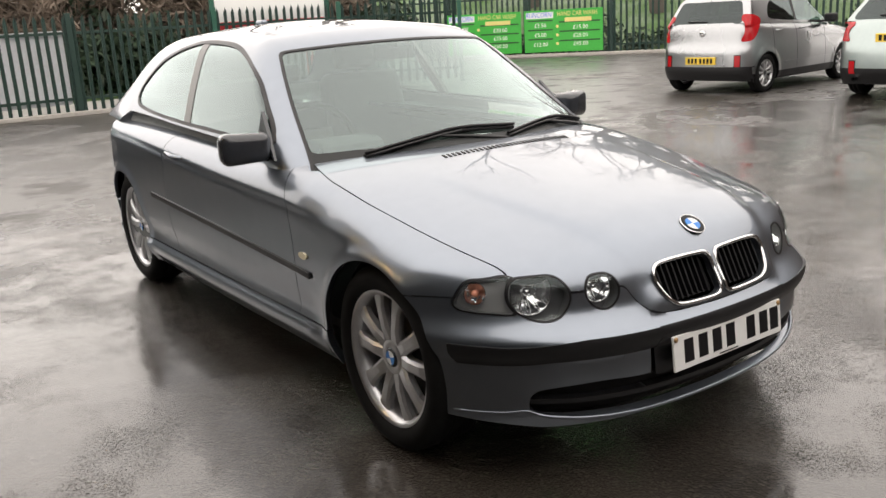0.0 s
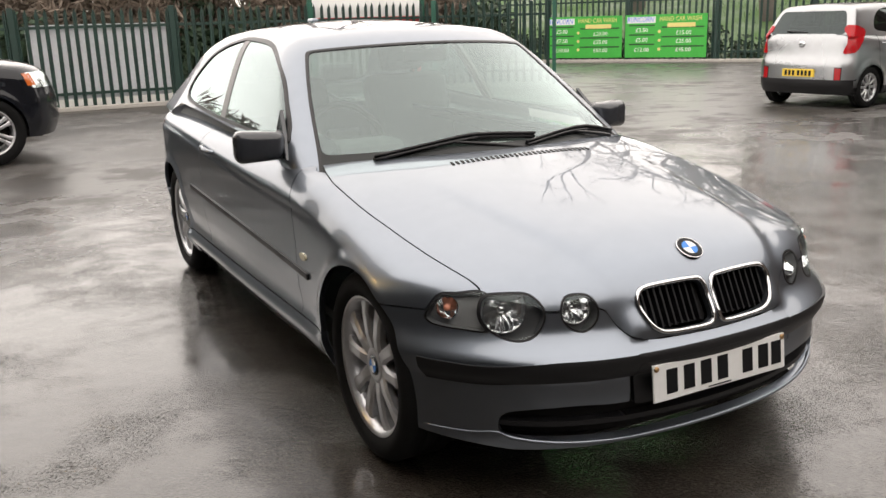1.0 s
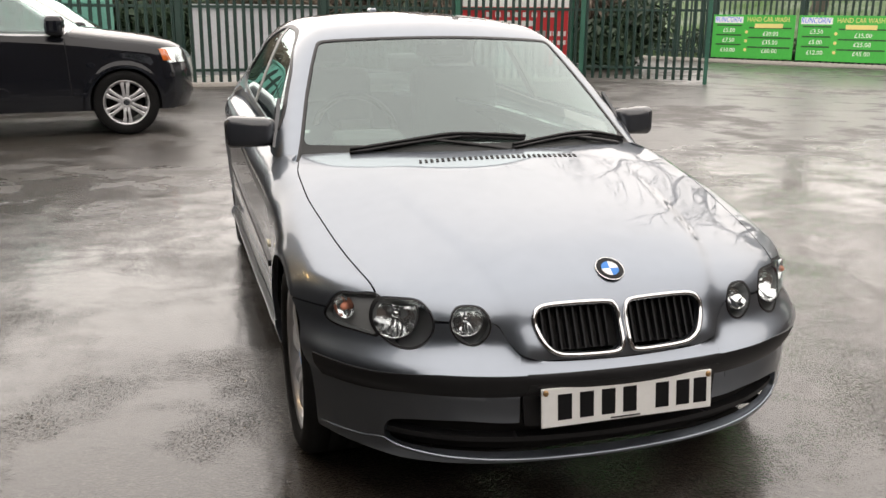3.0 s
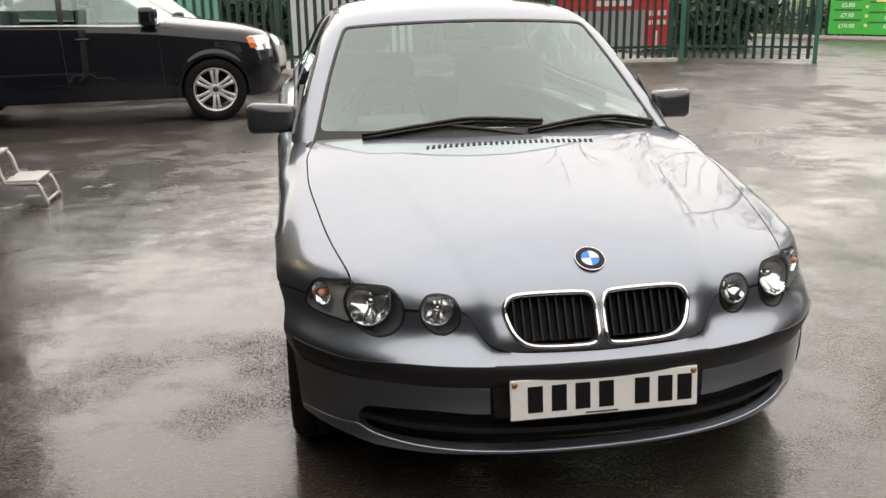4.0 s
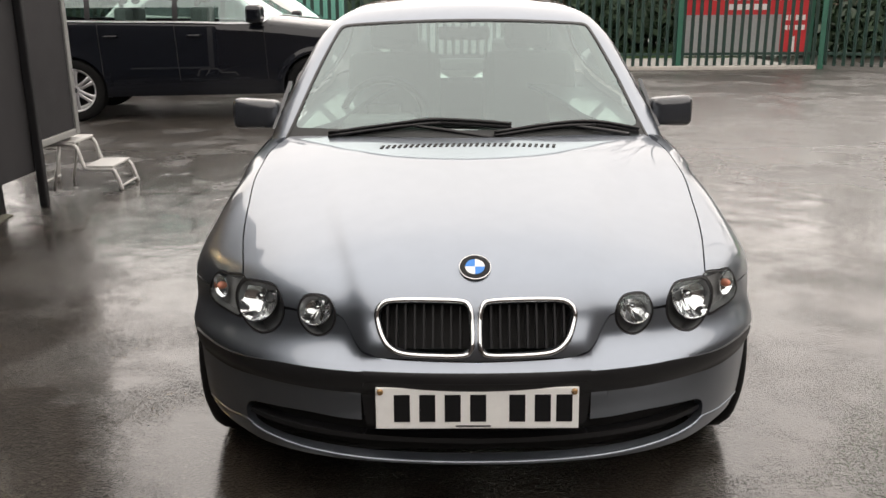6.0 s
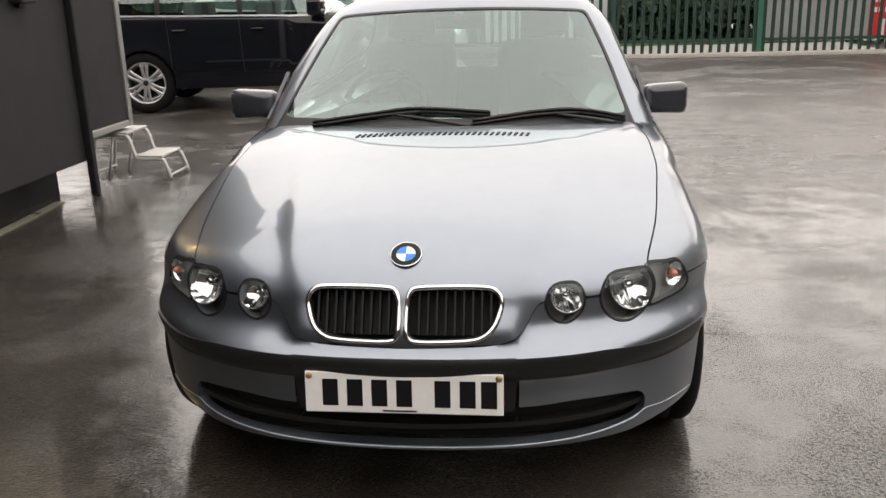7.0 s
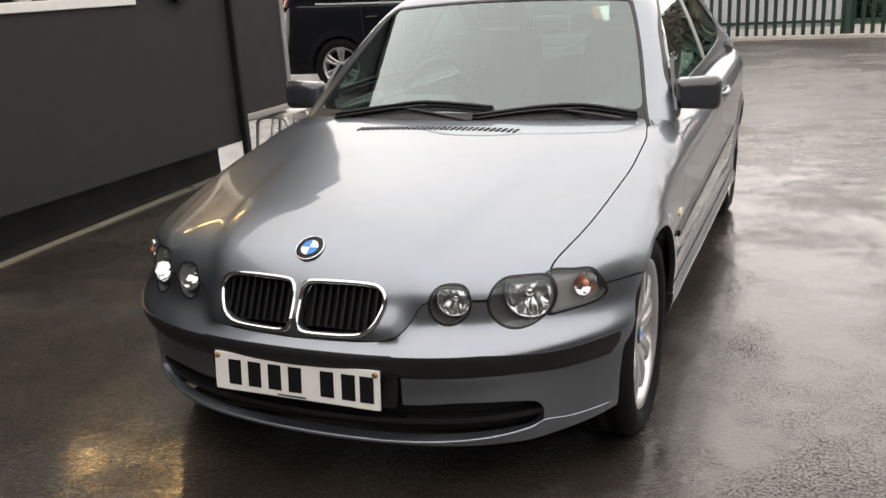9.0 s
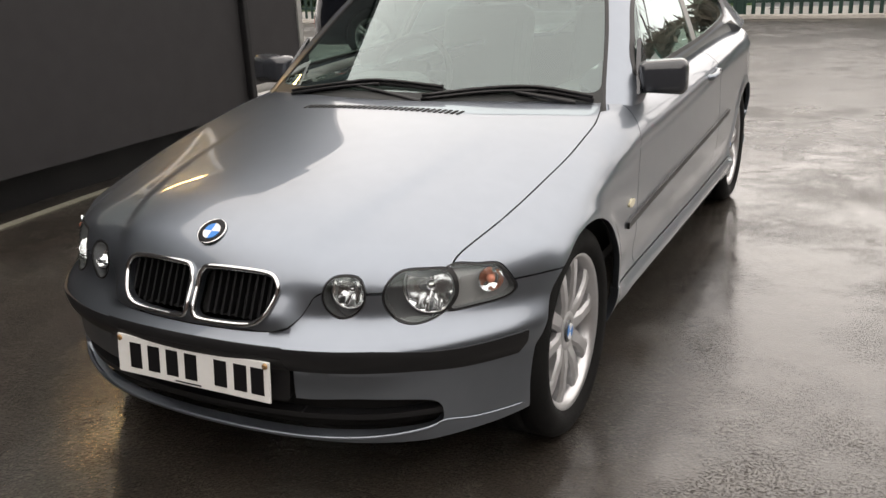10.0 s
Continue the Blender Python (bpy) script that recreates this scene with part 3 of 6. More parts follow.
# ---- grey site cabin on low supports
# CABIN_BACK is out of view, set far west to darken the SUV's reflections
WALL_X, CABIN_END, CABIN_LOW, CABIN_TOP, CABIN_BACK = -2.95, 3.27, .255, 3.35, -11.0
cabin = thing("wall_cabin", "dark grey panelled site cabin raised on low supports", "cabin", kind="structure")
WIN_Y0, WIN_Y1, WIN_Z0, WIN_Z1 = .1, 2.24, 1.35, 2.30
for y0, y1, z0, z1 in ((-9, CABIN_END, CABIN_LOW, WIN_Z0), (-9, CABIN_END, WIN_Z1, CABIN_TOP), (-9, WIN_Y0, WIN_Z0, WIN_Z1), (WIN_Y1, CABIN_END, WIN_Z0, WIN_Z1)):
    part("wall_panel", boxes(((WALL_X - .10, y0, z0), (WALL_X, y1, z1))), CABIN_GREY, cabin)
# unseen end wall, coloured darker than the panels so the SUV reflects black
part("wall_end", boxes(((CABIN_BACK, CABIN_END - .10, CABIN_LOW), (WALL_X - .10, CABIN_END - .002, CABIN_TOP))), CABIN_DARK, cabin)
part("wall_back", boxes(((CABIN_BACK - .1, -9, CABIN_LOW), (CABIN_BACK, CABIN_END - .10, CABIN_TOP))), CABIN_GREY, cabin)
part("roof", boxes(((CABIN_BACK - .15, -9.05, CABIN_TOP), (WALL_X + .06, CABIN_END + .06, CABIN_TOP + .10)), bevel=.01), CABIN_DARK, cabin)
part("floor", boxes(((CABIN_BACK, -9, CABIN_LOW), (WALL_X - .1, CABIN_END - .1, CABIN_LOW + .06))), CABIN_DARK, cabin)
# a porch panel past the end of the cabin, higher off the ground, with a pale edge trim
part("porch_panel", boxes(((WALL_X - .05, 3.30, .45), (WALL_X - .004, 3.97, CABIN_TOP - .05)), bevel=.004), CABIN_GREY, cabin)
part("corner_trim", boxes(((WALL_X - .07, 3.97, .40), (WALL_X + .012, 4.03, CABIN_TOP - .05)), bevel=.006), ALU, cabin)
part("bottom_rail", boxes(((WALL_X - .06, 3.32, .40), (WALL_X + .008, 3.968, .448)), bevel=.006), ALU, cabin)
part("porch_floor", boxes(((-4.2, 3.30, .37), (WALL_X - .065, 4.02, .42)), bevel=.006), ALU, cabin)
part("drain_post", boxes(((WALL_X + .004, 3.22, 0), (WALL_X + .06, 3.276, CABIN_TOP)), bevel=.01), CABIN_DARK, cabin)
# dark boards put under the floor for the deep shade below the cabin
part("end_skirt", boxes(((CABIN_BACK, 3.20, 0), (WALL_X - .29, 3.24, CABIN_LOW - .004))), CABIN_DARK, cabin)
part("skirt_panel", boxes(((WALL_X - .29, -9, 0), (WALL_X - .25, 3.24, CABIN_LOW - .004))), CABIN_DARK, cabin)
box_lamp = part("wall_lamp", boxes(((WALL_X, 2.58, 1.37), (WALL_X + .09, 2.76, 1.52)), bevel=.012), BLACK_TRIM, cabin, "small black outdoor lamp box")
part("bracket", boxes(((WALL_X, 2.64, 1.345), (WALL_X + .03, 2.70, 1.37)), bevel=.004), BLACK_TRIM, box_lamp)
MID = (WIN_Y0 + WIN_Y1) / 2 + .18
win = part("window_frame", boxes(((WALL_X - .06, WIN_Y0, WIN_Z0), (WALL_X + .02, WIN_Y1, WIN_Z0 + .06)), ((WALL_X - .06, WIN_Y0, WIN_Z1 - .06), (WALL_X + .02, WIN_Y1, WIN_Z1)),
                                 ((WALL_X - .06, WIN_Y0, WIN_Z0 + .06), (WALL_X + .02, WIN_Y0 + .06, WIN_Z1 - .06)), ((WALL_X - .06, WIN_Y1 - .06, WIN_Z0 + .06), (WALL_X + .02, WIN_Y1, WIN_Z1 - .06)),
                                 ((WALL_X - .06, MID - .03, WIN_Z0 + .06), (WALL_X + .02, MID + .03, WIN_Z1 - .06)), bevel=.006), FRAME_WHITE, cabin)
for y0, y1 in ((WIN_Y0 + .06, MID - .03), (MID + .03, WIN_Y1 - .06)):
    pane = part("pane", boxes(((WALL_X - .03, y0, WIN_Z0 + .06), (WALL_X - .024, y1, WIN_Z1 - .06))), CAB_GLASS, win)
    pane.visible_shadow = False
tube_lamp = thing("strip_light", "warm glowing strip light under the cabin ceiling", "lamp", pose(-3.88, 2.33, 2.42))
part("tube", tube([(-.72, 0, 0), (.72, 0, 0)], .022, 10), TUBE, tube_lamp)
part("batten", boxes(((-.75, -.035, .025), (.75, .035, .93)), bevel=.004), FRAME_WHITE, tube_lamp)

# pale concrete path behind the fence
path = part("pavement", boxes(((-16, 15.05, 0), (6.8, 17.6, .035)), bevel=.01), PALE_CONCRETE, None)
tagged(path, "pale wet concrete path behind the fence", "pavement", kind="structure")

# worn pale line and gutter along the cabin
line = part("pale_strip", boxes(((-.035, -7, 0), (.035, 3.0, .006))), PALE_LINE, None)
line.matrix_world = pose(-2.85, 0, .002, 0, 0, 4)
tagged(line, "worn pale painted line on wet asphalt", "ground marking", kind="structure")


# pale drain line across the gateway
way_line = part("pale_strip", boxes(((0, -.035, 0), (4.05, .035, .008))), PALE_CONCRETE, None)
way_line.matrix_world = pose(9.44, 13.58, .002, 0, 0, -61.5)
tagged(way_line, "thin pale line across the gateway asphalt", "ground marking", kind="structure")


def build_crate():
    """A tall ribbed plastic crate behind the fence."""
    crate = thing("storage_crate", "teal ribbed plastic storage crate behind the palisade fence", "crate", pose(-3.4, 16.2, .035))
    part("body", boxes(((-1.15, -.5, 0), (1.15, .5, 1.86)), bevel=.03), TEAL, crate)
    for i in range(9):
        x = -1.08 + i * .27
        part("rib", boxes(((x - .03, -.54, .04), (x + .03, -.50, 1.84)), bevel=.008), TEAL, crate)
    for z in (.3, .9, 1.5):
        part("band", boxes(((-1.16, -.555, z - .03), (1.16, -.50, z + .03)), bevel=.008), TEAL, crate)
    part("lid", boxes(((-1.2, -.56, 1.86), (1.2, .55, 1.93)), bevel=.02), TEAL, crate)


build_crate()


# ---- two-step folding stool of bent metal tube
def build_stool():
    st = thing("step_stool", "grey bent-tube metal two-step stool standing on asphalt", "step stool", pose(-2.99, 3.97, 0, 0, 0, 0))
    for y in (-.175, .175):
        part("side_tube", tube(spline([(-.22, y, .0), (-.19, y, .24), (-.15, y, .34), (.06, y, .35), (.11, y, .31), (.14, y, .20), (.18, y, .165), (.34, y, .16), (.38, y, .13), (.42, y, .0)], 4), .016, 8), PALE_TUBE, st)
    for x0, x1, z in ((-.17, .10, .355), (.15, .37, .17)):
        part("tread", boxes(((x0, -.185, z), (x1, .185, z + .020)), bevel=.006), PALE_TUBE, st)
    for x, z in ((-.20, .05), (.415, .03)):
        part("cross_tube", tube([(x, -.175, z), (x, .175, z)], .010, 8), PALE_TUBE, st)
    for y in (-.175, .175):
        part("leg_tube", tube([(-.02, y, .345), (-.10, y, .0)], .011, 8), PALE_TUBE, st)


build_stool()

# ---- the silver-grey coupe: front axle over the origin, nose towards -y
def crease(x, y):
    return 0.5 * (1 - np.tanh((x - keys(y, [(-.62, .305), (-.42, .366), (-.03, .44), (.5, .50)])) / 0.024))


def coupe_body(p):
    x, y, z = np.abs(p[..., 0]), p[..., 1], p[..., 2]
    w = keys(y, [(-.75, .72), (-.35, .83), (-.1, .852), (.1, .854), (.5, .848), (1.2, .858), (2.0, .866), (2.7, .868), (3.1, .835), (3.5, .72)])
    plain = keys(z, [(.12, -.10), (.2, -.050), (.26, -.024), (.34, -.008), (.48, 0), (.62, -.001), (.70, -.005), (.74, -.013), (.80, -.034), (.88, -.066), (1.0, -.12)])
    # the flank: a sill shoulder, a hollow lower door and a sharp fold under the windows
    fold = keys(y, [(.2, .725), (.58, .752), (1.17, .780), (1.87, .826), (2.63, .868), (3.3, .885)])
    over_fold = z - fold
    flank = keys(z, [(.12, -.085), (.2, -.045), (.245, -.012), (.285, .002), (.318, -.012), (.36, -.020), (.45, -.006), (.55, 0), (.95, 0)])
    flank = flank - .0045 * np.exp(-((over_fold + .014) / .010) ** 2) - .27 * np.where(over_fold > 0, over_fold * over_fold / (over_fold + .012), 0)
    along = np.clip((y - .30) / .22, 0, 1)
    along = along * along * (3 - 2 * along)
    side = w + plain * (1 - along) + flank * along
    r = np.hypot(y - .02, z - .31)
    r2 = np.hypot(y - 2.725, z - .31)
    side = side + .010 * (np.exp(-((r - .345) / .03) ** 2) + np.exp(-((r2 - .345) / .03) ** 2))
    ridge = crease(x, y) * keys(y, [(-.75, .013), (-.5, .015), (-.3, .012), (.05, .006), (.32, 0), (.4, 0)])
    c = keys(y, [(-.75, .585), (-.66, .64), (-.566, .699), (-.4, .762), (0, .836), (.35, .890), (.6, .915), (.8, .925), (3.5, .98)])
    d = keys(y, [(-.75, .12), (-.4, .10), (0, .07), (.35, .05), (.7, .04), (3.5, .03)])
    top = (z - c - ridge + d * np.abs(x / .67) ** 2.4) * .94
    f0 = keys(z, [(.12, -.60), (.19, -.660), (.24, -.680), (.30, -.687), (.36, -.691), (.405, -.690), (.422, -.703), (.44, -.714), (.462, -.719), (.472, -.717), (.482, -.707), (.495, -.692), (.51, -.675), (.525, -.661), (.545, -.650), (.565, -.646), (.60, -.640), (.63, -.630), (.67, -.612), (.73, -.575), (.9, -.33)])
    nose = (f0 + .182 * x ** 2 + .594 * x ** 4 - crease(x, y) * keys(z, [(.48, 0), (.50, .006), (.52, .026), (.54, .034), (.57, .024), (.60, .012), (.66, .008)]) - y) * .88
    tail = (y - keys(z, [(.15, 3.40), (.35, 3.47), (.5, 3.48), (.7, 3.42), (.95, 3.36), (1.1, 3.3)]) + .15 * x ** 2 + .5 * x ** 4) * .9
    f = smax(x - side, top, .095)
    return smax(smax(f, nose, .045), tail, .12)


def coupe_cabin(p):
    x, y, z = np.abs(p[..., 0]), p[..., 1], p[..., 2]
    # the rear pillar spreads into the shoulder of the quarter panel
    spread = np.clip((y - 2.1) / .7, 0, 1) ** 2 * np.clip((1.22 - z) / .28, 0, 1) ** 2 * .055
    side = (x - keys(z, [(.8, .812), (.9, .786), (1.1, .703), (1.3, .598), (1.42, .52)]) - spread + .05 * np.maximum(y - 2.1, 0) ** 2 + .04 * np.maximum(1.3 - y, 0) ** 2) * .93
    roof = z - keys(y, [(.9, 1.30), (1.2, 1.362), (1.6, 1.395), (2.0, 1.408), (2.5, 1.39), (3.0, 1.32)]) + .15 * x ** 2
    ws = (.46 + (z - .9) * 1.6 + .5 * x ** 2 - y) * .53
    hatch = (y - 2.90 + (z - 1.28) * 1.5 + .2 * x ** 2) * .55
    f = smax(side, roof, .10)
    return smax(smax(f, ws, .05), hatch, .08)


X, Y, Z = (lambda p: np.abs(p[..., 0])), (lambda p: p[..., 1]), (lambda p: p[..., 2])
GAP = 0.0022
HOOD_EDGE = [(-.42, .645), (-.2, .69), (0, .716), (.25, .738), (.42, .737), (.55, .72), (.66, .693)]
HOOD_LIP = [(0, .499), (.2, .503), (.26, .508), (.289, .515), (.312, .534), (.330, .562), (.347, .590), (.366, .598), (.51, .599), (.54, .630), (.58, .643), (.7, .636)]
LAMP_TOP = [(.48, .650), (.56, .649), (.64, .645), (.74, .637), (.8, .62)]
hood_side = lambda p: X(p) - keys(Y(p), HOOD_EDGE)
hood_lip = lambda p: keys(X(p), HOOD_LIP) - Z(p)
hood_rear = lambda p: (Y(p) - .435 - .5 * X(p) ** 2) * .9
small_lamp = lambda p: smax((np.hypot((X(p) - .4185) / .052, (Z(p) - .593) / .054) - 1) * .053, Z(p) - .6415, .012)
main_lamp = lambda p: smax((np.hypot((X(p) - .587) / .0755, (Z(p) - .592) / .0705) - 1) * .073, Z(p) - keys(X(p), LAMP_TOP), .010)
SIGNAL = spline([(.63, .645), (.70, .643), (.733, .637), (.755, .612), (.771, .578), (.769, .561), (.752, .550), (.71, .545), (.63, .550)], 5, True)
signal_lamp = lambda p: np.maximum(loop_distance(X(p), Z(p), SIGNAL), -main_lamp(p) + .002)
front_arch = lambda p: np.hypot(Y(p) - .02, Z(p) - .31) - .338
rear_arch = lambda p: np.hypot(Y(p) - 2.725, Z(p) - .31) - .338
KIDNEY = spline([(.0155, .610), (.024, .631), (.045, .6385), (.13, .6405), (.205, .6385), (.236, .631), (.2505, .610), (.246, .582), (.231, .551), (.206, .530), (.172, .522), (.10, .519), (.038, .520), (.018, .531), (.0135, .560)], 4, True)
KIDNEY = [(.1315 + (a - .1315) * 1.035, .580 + (b - .580) * 1.07) for a, b in KIDNEY]
kidney = lambda p: loop_distance(X(p), Z(p), KIDNEY)
MOUTH_TOP = [(0, .325), (.33, .326), (.45, .332), (.55, .327), (.65, .312)]
MOUTH_LOW = [(0, .203), (.27, .206), (.44, .213), (.57, .222), (.65, .238)]
mouth = lambda p: smax(smax(Z(p) - keys(X(p), MOUTH_TOP), keys(X(p), MOUTH_LOW) - Z(p), .02), X(p) - .642, .035)
rub_mid = lambda p: Z(p) - .4420 + keys(X(p), [(0, 0), (.5, 0), (.70, .013), (.80, .010)])
rub_strip = lambda p: smax(np.abs(rub_mid(p)) - .0315, Y(p) + .342 + .35 * np.maximum(-rub_mid(p), 0), .03)
plate_bay = lambda p: np.maximum(X(p) - .295 + .1 * np.abs(Z(p) - .4), np.maximum(Z(p) - .452, .318 - Z(p)))
bumper_top = lambda p: Z(p) - keys(Y(p), [(-.7, .60), (-.31, .590), (-.15, .580)])
BELT = [(.6, .862), (.9, .905), (1.4, .925), (2.0, .945), (2.7, .975), (3.4, .99)]
belt = lambda p: Z(p) - keys(Y(p), BELT)
sill_line = lambda p: .324 - Z(p)
DOOR_FRONT = [(.2, .62), (.37, .602), (.56, .578), (.72, .60), (.82, .655), (.92, .76)]
door_front = lambda p: keys(Z(p), DOOR_FRONT) - Y(p)
door_rear = lambda p: Y(p) - keys(Z(p), [(.2, 1.90), (.35, 1.95), (.6, 1.975), (.8, 1.96), (1.0, 1.90)])
not_ = lambda c, pad=GAP: (lambda p: pad - c(p))
inset = lambda c, pad=GAP: (lambda p: c(p) + pad)


def road_wheel(parent, place, turn, radius, rim_radius, width, pairs, name="wheel", spoke=0.017, spread=0.16, roundel=False):
    """A wheel whose outer face looks along +x: hub and disc, tyre, spoked alloy rim, centre cap."""
    w = width / 2
    m = pose(*place, 0, 0, turn)
    hub = part(name, lathe([(-.06, .02), (-.06, rim_radius * .78), (-.03, rim_radius * .78), (-.03, .06), (.03, .06), (.03, .001)], 40), ALLOY_DARK, parent)
    hub.matrix_local = m
    r, k = rim_radius, radius - rim_radius
    tyre = lathe([(-w * .80, r), (-w, r + k * .35), (-w * 1.0, r + k * .6), (-w * .88, radius - .012), (-w * .7, radius), (-w * .30, radius), (-w * .29, radius - .008), (-w * .25, radius - .008), (-w * .24, radius), (w * .24, radius), (w * .25, radius - .008), (w * .29, radius - .008), (w * .30, radius), (w * .7, radius), (w * .88, radius - .012), (w * 1.0, r + k * .6), (w * .985, r + k * .42), (w * .985, r + k * .38), (w * .95, r + k * .2), (w * .80, r - .004)], 72)
    part("tyre", tyre, RUBBER, hub)
    part("barrel", lathe([(-w * .8, r + .004), (-w * .5, r - .03), (w * .3, r - .032), (w * .60, r - .024)], 48), ALLOY, hub)
    barrel = lathe([(w * .56, r - .022), (w * .62, r - .020), (w * .80, r - .008), (w * .86, r + .004), (w * .80, r + .008)], 64)
    for i in range(pairs):
        for s in (-1, 1):
            a = 2 * math.pi * i / pairs
            turn_m = Matrix.Rotation(a, 4, "X")
            inner, outer = Vector((w * .60, s * .016, .045)), Vector((w * .66, s * (r * spread + .022), r - .02))
            up = (outer - inner).normalized()
            acr = up.cross(Vector((1, 0, 0))).normalized()
            rows = []
            for t, ww, dd in ((0, spoke * 1.25, .030), (.35, spoke * 0.95, .026), (.75, spoke * 1.0, .022), (1, spoke * 1.5, .020)):
                c = inner.lerp(outer, t) + Vector((.010 * math.sin(t * 3.1), 0, 0))
                rows.append([barrel.verts.new(turn_m @ (c + acr * ww * q + Vector((h * dd, 0, 0)))) for q, h in ((-1, -1), (-1, -.15), (-.55, .15), (.55, .15), (1, -.15), (1, -1))])
            for ra, rb in zip(rows, rows[1:]):
                for j in range(6):
                    barrel.faces.new((ra[j], ra[(j + 1) % 6], rb[(j + 1) % 6], rb[j]))
    made = lathe([(w * .38, .066), (w * .58, .066), (w * .66, .058), (w * .68, .036), (w * .66, .034)], 32)
    me = bpy.data.meshes.new("x")
    made.to_mesh(me); made.free()
    barrel.from_mesh(me)
    bpy.data.meshes.remove(me)
    rim = part("rim", barrel, ALLOY, hub)
    cap = part("centre_cap", lathe([(w * .64, .034), (w * .70, .033), (w * .72, .026), (w * .725, .001)], 28), MIRROR_SHELL, hub, "dark round centre cap")
    if roundel:
        for i in range(4):
            ring = [(0, 0)] + [(.024 * math.cos(radians(90 * i + 15 * k + 20)), .024 * math.sin(radians(90 * i + 15 * k + 20))) for k in range(7)]
            n = len(ring)
            verts = [(w * .735, a, b) for a, b in ring] + [(w * .715, a, b) for a, b in ring]
            quarter = mesh_of("cap_quarter", verts, [tuple(range(n)), tuple(range(2 * n - 1, n - 1, -1))] + [(k, k + n, (k + 1) % n + n, (k + 1) % n) for k in range(n)], False)
            part("cap_quarter", quarter, BLUE if i % 2 else ENAMEL_WHITE, hub)
    return hub


def build_coupe():
    car = thing("coupe", "silver grey metallic three-door coupe parked on wet asphalt", "car")
    f = coupe_body
    # bonnet
    over = Sheet(f, (0, .64, -.77), (-.80, -.80, .40), (.80, .95, .95), .012)
    part("bonnet", over.cut("bonnet", [inset(hood_side), inset(hood_lip), inset(hood_rear), not_(small_lamp, .003), not_(main_lamp, .003), not_(kidney, -.006)], flange=.018), SILVER_GREY, car)
    # fenders, doors, quarters, sills
    flank = Sheet(f, (-.84, .14, -.52), (.40, -.52, .16), (.93, 3.55, 1.02), .0105)
    both(flank, "front_fender", [not_(hood_side), not_(lambda p: np.maximum(bumper_top(p), Y(p) - .1)), not_(front_arch, 0), not_(signal_lamp, .003), not_(main_lamp, .003), lambda p: Y(p) - keys(Z(p), DOOR_FRONT) + GAP, sill_line, belt, lambda p: -.45 - Y(p)], SILVER_GREY, car, flange=.02)
    both(flank, "door", [inset(door_front), inset(door_rear), inset(sill_line, -.0), belt], SILVER_GREY, car, flange=.02)
    both(flank, "rear_quarter", [not_(door_rear), not_(rear_arch, 0), sill_line, belt], SILVER_GREY, car, flange=.02)
    both(flank, "sill", [lambda p: Z(p) - .320, lambda p: .19 - Z(p), not_(front_arch, 0), not_(rear_arch, 0), lambda p: .2 - Y(p), lambda p: Y(p) - 2.6], SILVER_GREY, car, lift=.002, flange=.03)
    # rear end
    aft = Sheet(f, (0, -1, -.12), (-.9, 2.7, .15), (.9, 3.6, 1.02), .03)
    part("rear_bumper", aft.cut("rear_bumper", [lambda p: 3.0 - Y(p), lambda p: .18 - Z(p), lambda p: Z(p) - .985], flange=.02), SILVER_GREY, car)
    # front bumper, from straight ahead and from the corners
    corner = Sheet(f, (-.62, .78, -.01), (.0, -.80, .12), (.90, .10, .66), .011)
    cuts = [inset(bumper_top), not_(front_arch, 0), not_(main_lamp, .003), not_(small_lamp, .003), not_(signal_lamp, .003), not_(hood_lip), not_(mouth, 0), not_(rub_strip, -.001), not_(plate_bay, -.001), lambda p: .189 + .16 * np.maximum(X(p) - .60, 0) - Z(p)]
    side_half = lambda p: .30 - X(p)
    both(corner, "front_bumper", cuts + [side_half], SILVER_GREY, car, flange=.025, joined=side_half)
    ahead_sheet = Sheet(f, (0, 1, -.01), (-.36, -.80, .12), (.36, -.45, .66), .011)
    part("front_bumper", ahead_sheet.cut("front_bumper", cuts + [lambda p: X(p) - .30], flange=.025, joined=side_half), SILVER_GREY, car)
    both(corner, "rub_strip", [lambda p: rub_mid(p) - .0315, lambda p: -rub_mid(p) - .0315, lambda p: Y(p) + .342 + .35 * np.maximum(-rub_mid(p), 0), not_(plate_bay, 0), lambda p: .285 - X(p)], BLACK_TRIM, car, "black plastic bumper rubbing strip", lift=.007, flange=.035)
    part("plate_plinth", ahead_sheet.cut("plate_plinth", [plate_bay], lift=.008, flange=.02), BLACK_TRIM, car)
    part("rub_strip", ahead_sheet.cut("rub_strip", [lambda p: .4525 - Z(p), lambda p: Z(p) - .475, lambda p: X(p) - .292], lift=.007, flange=.02), BLACK_TRIM, car)
    # lower air intake: dark recess with a slim bar
    both(corner, "intake_recess", [inset(mouth, -.01), lambda p: .30 - X(p)], GAP_BLACK, car, lift=-.045)
    part("intake_recess", ahead_sheet.cut("intake_recess", [inset(mouth, -.01), lambda p: X(p) - .31], lift=-.045), GAP_BLACK, car)
    bar = lambda p: np.abs(Z(p) - keys(X(p), [(0, .262), (.4, .268), (.64, .275)])) - .008
    both(corner, "intake_bar", [mouth, bar, lambda p: .30 - X(p)], BLACK_TRIM, car, lift=-.012, flange=.03)
    part("intake_bar", ahead_sheet.cut("intake_bar", [mouth, bar, lambda p: X(p) - .30], lift=-.012, flange=.03), BLACK_TRIM, car)
    # bright lower lip of the intake
    lip = spline([(.79, .243), (.70, .243), (.645, .250), (.61, .234), (.54, .220), (.44, .209), (.27, .200), (0, .196), (-.27, .200), (-.44, .209), (-.54, .220), (-.61, .234), (-.645, .250), (-.70, .243), (-.79, .243)], 5)
    lip = np.array([(a, -1.2, b) for a, b in lip])
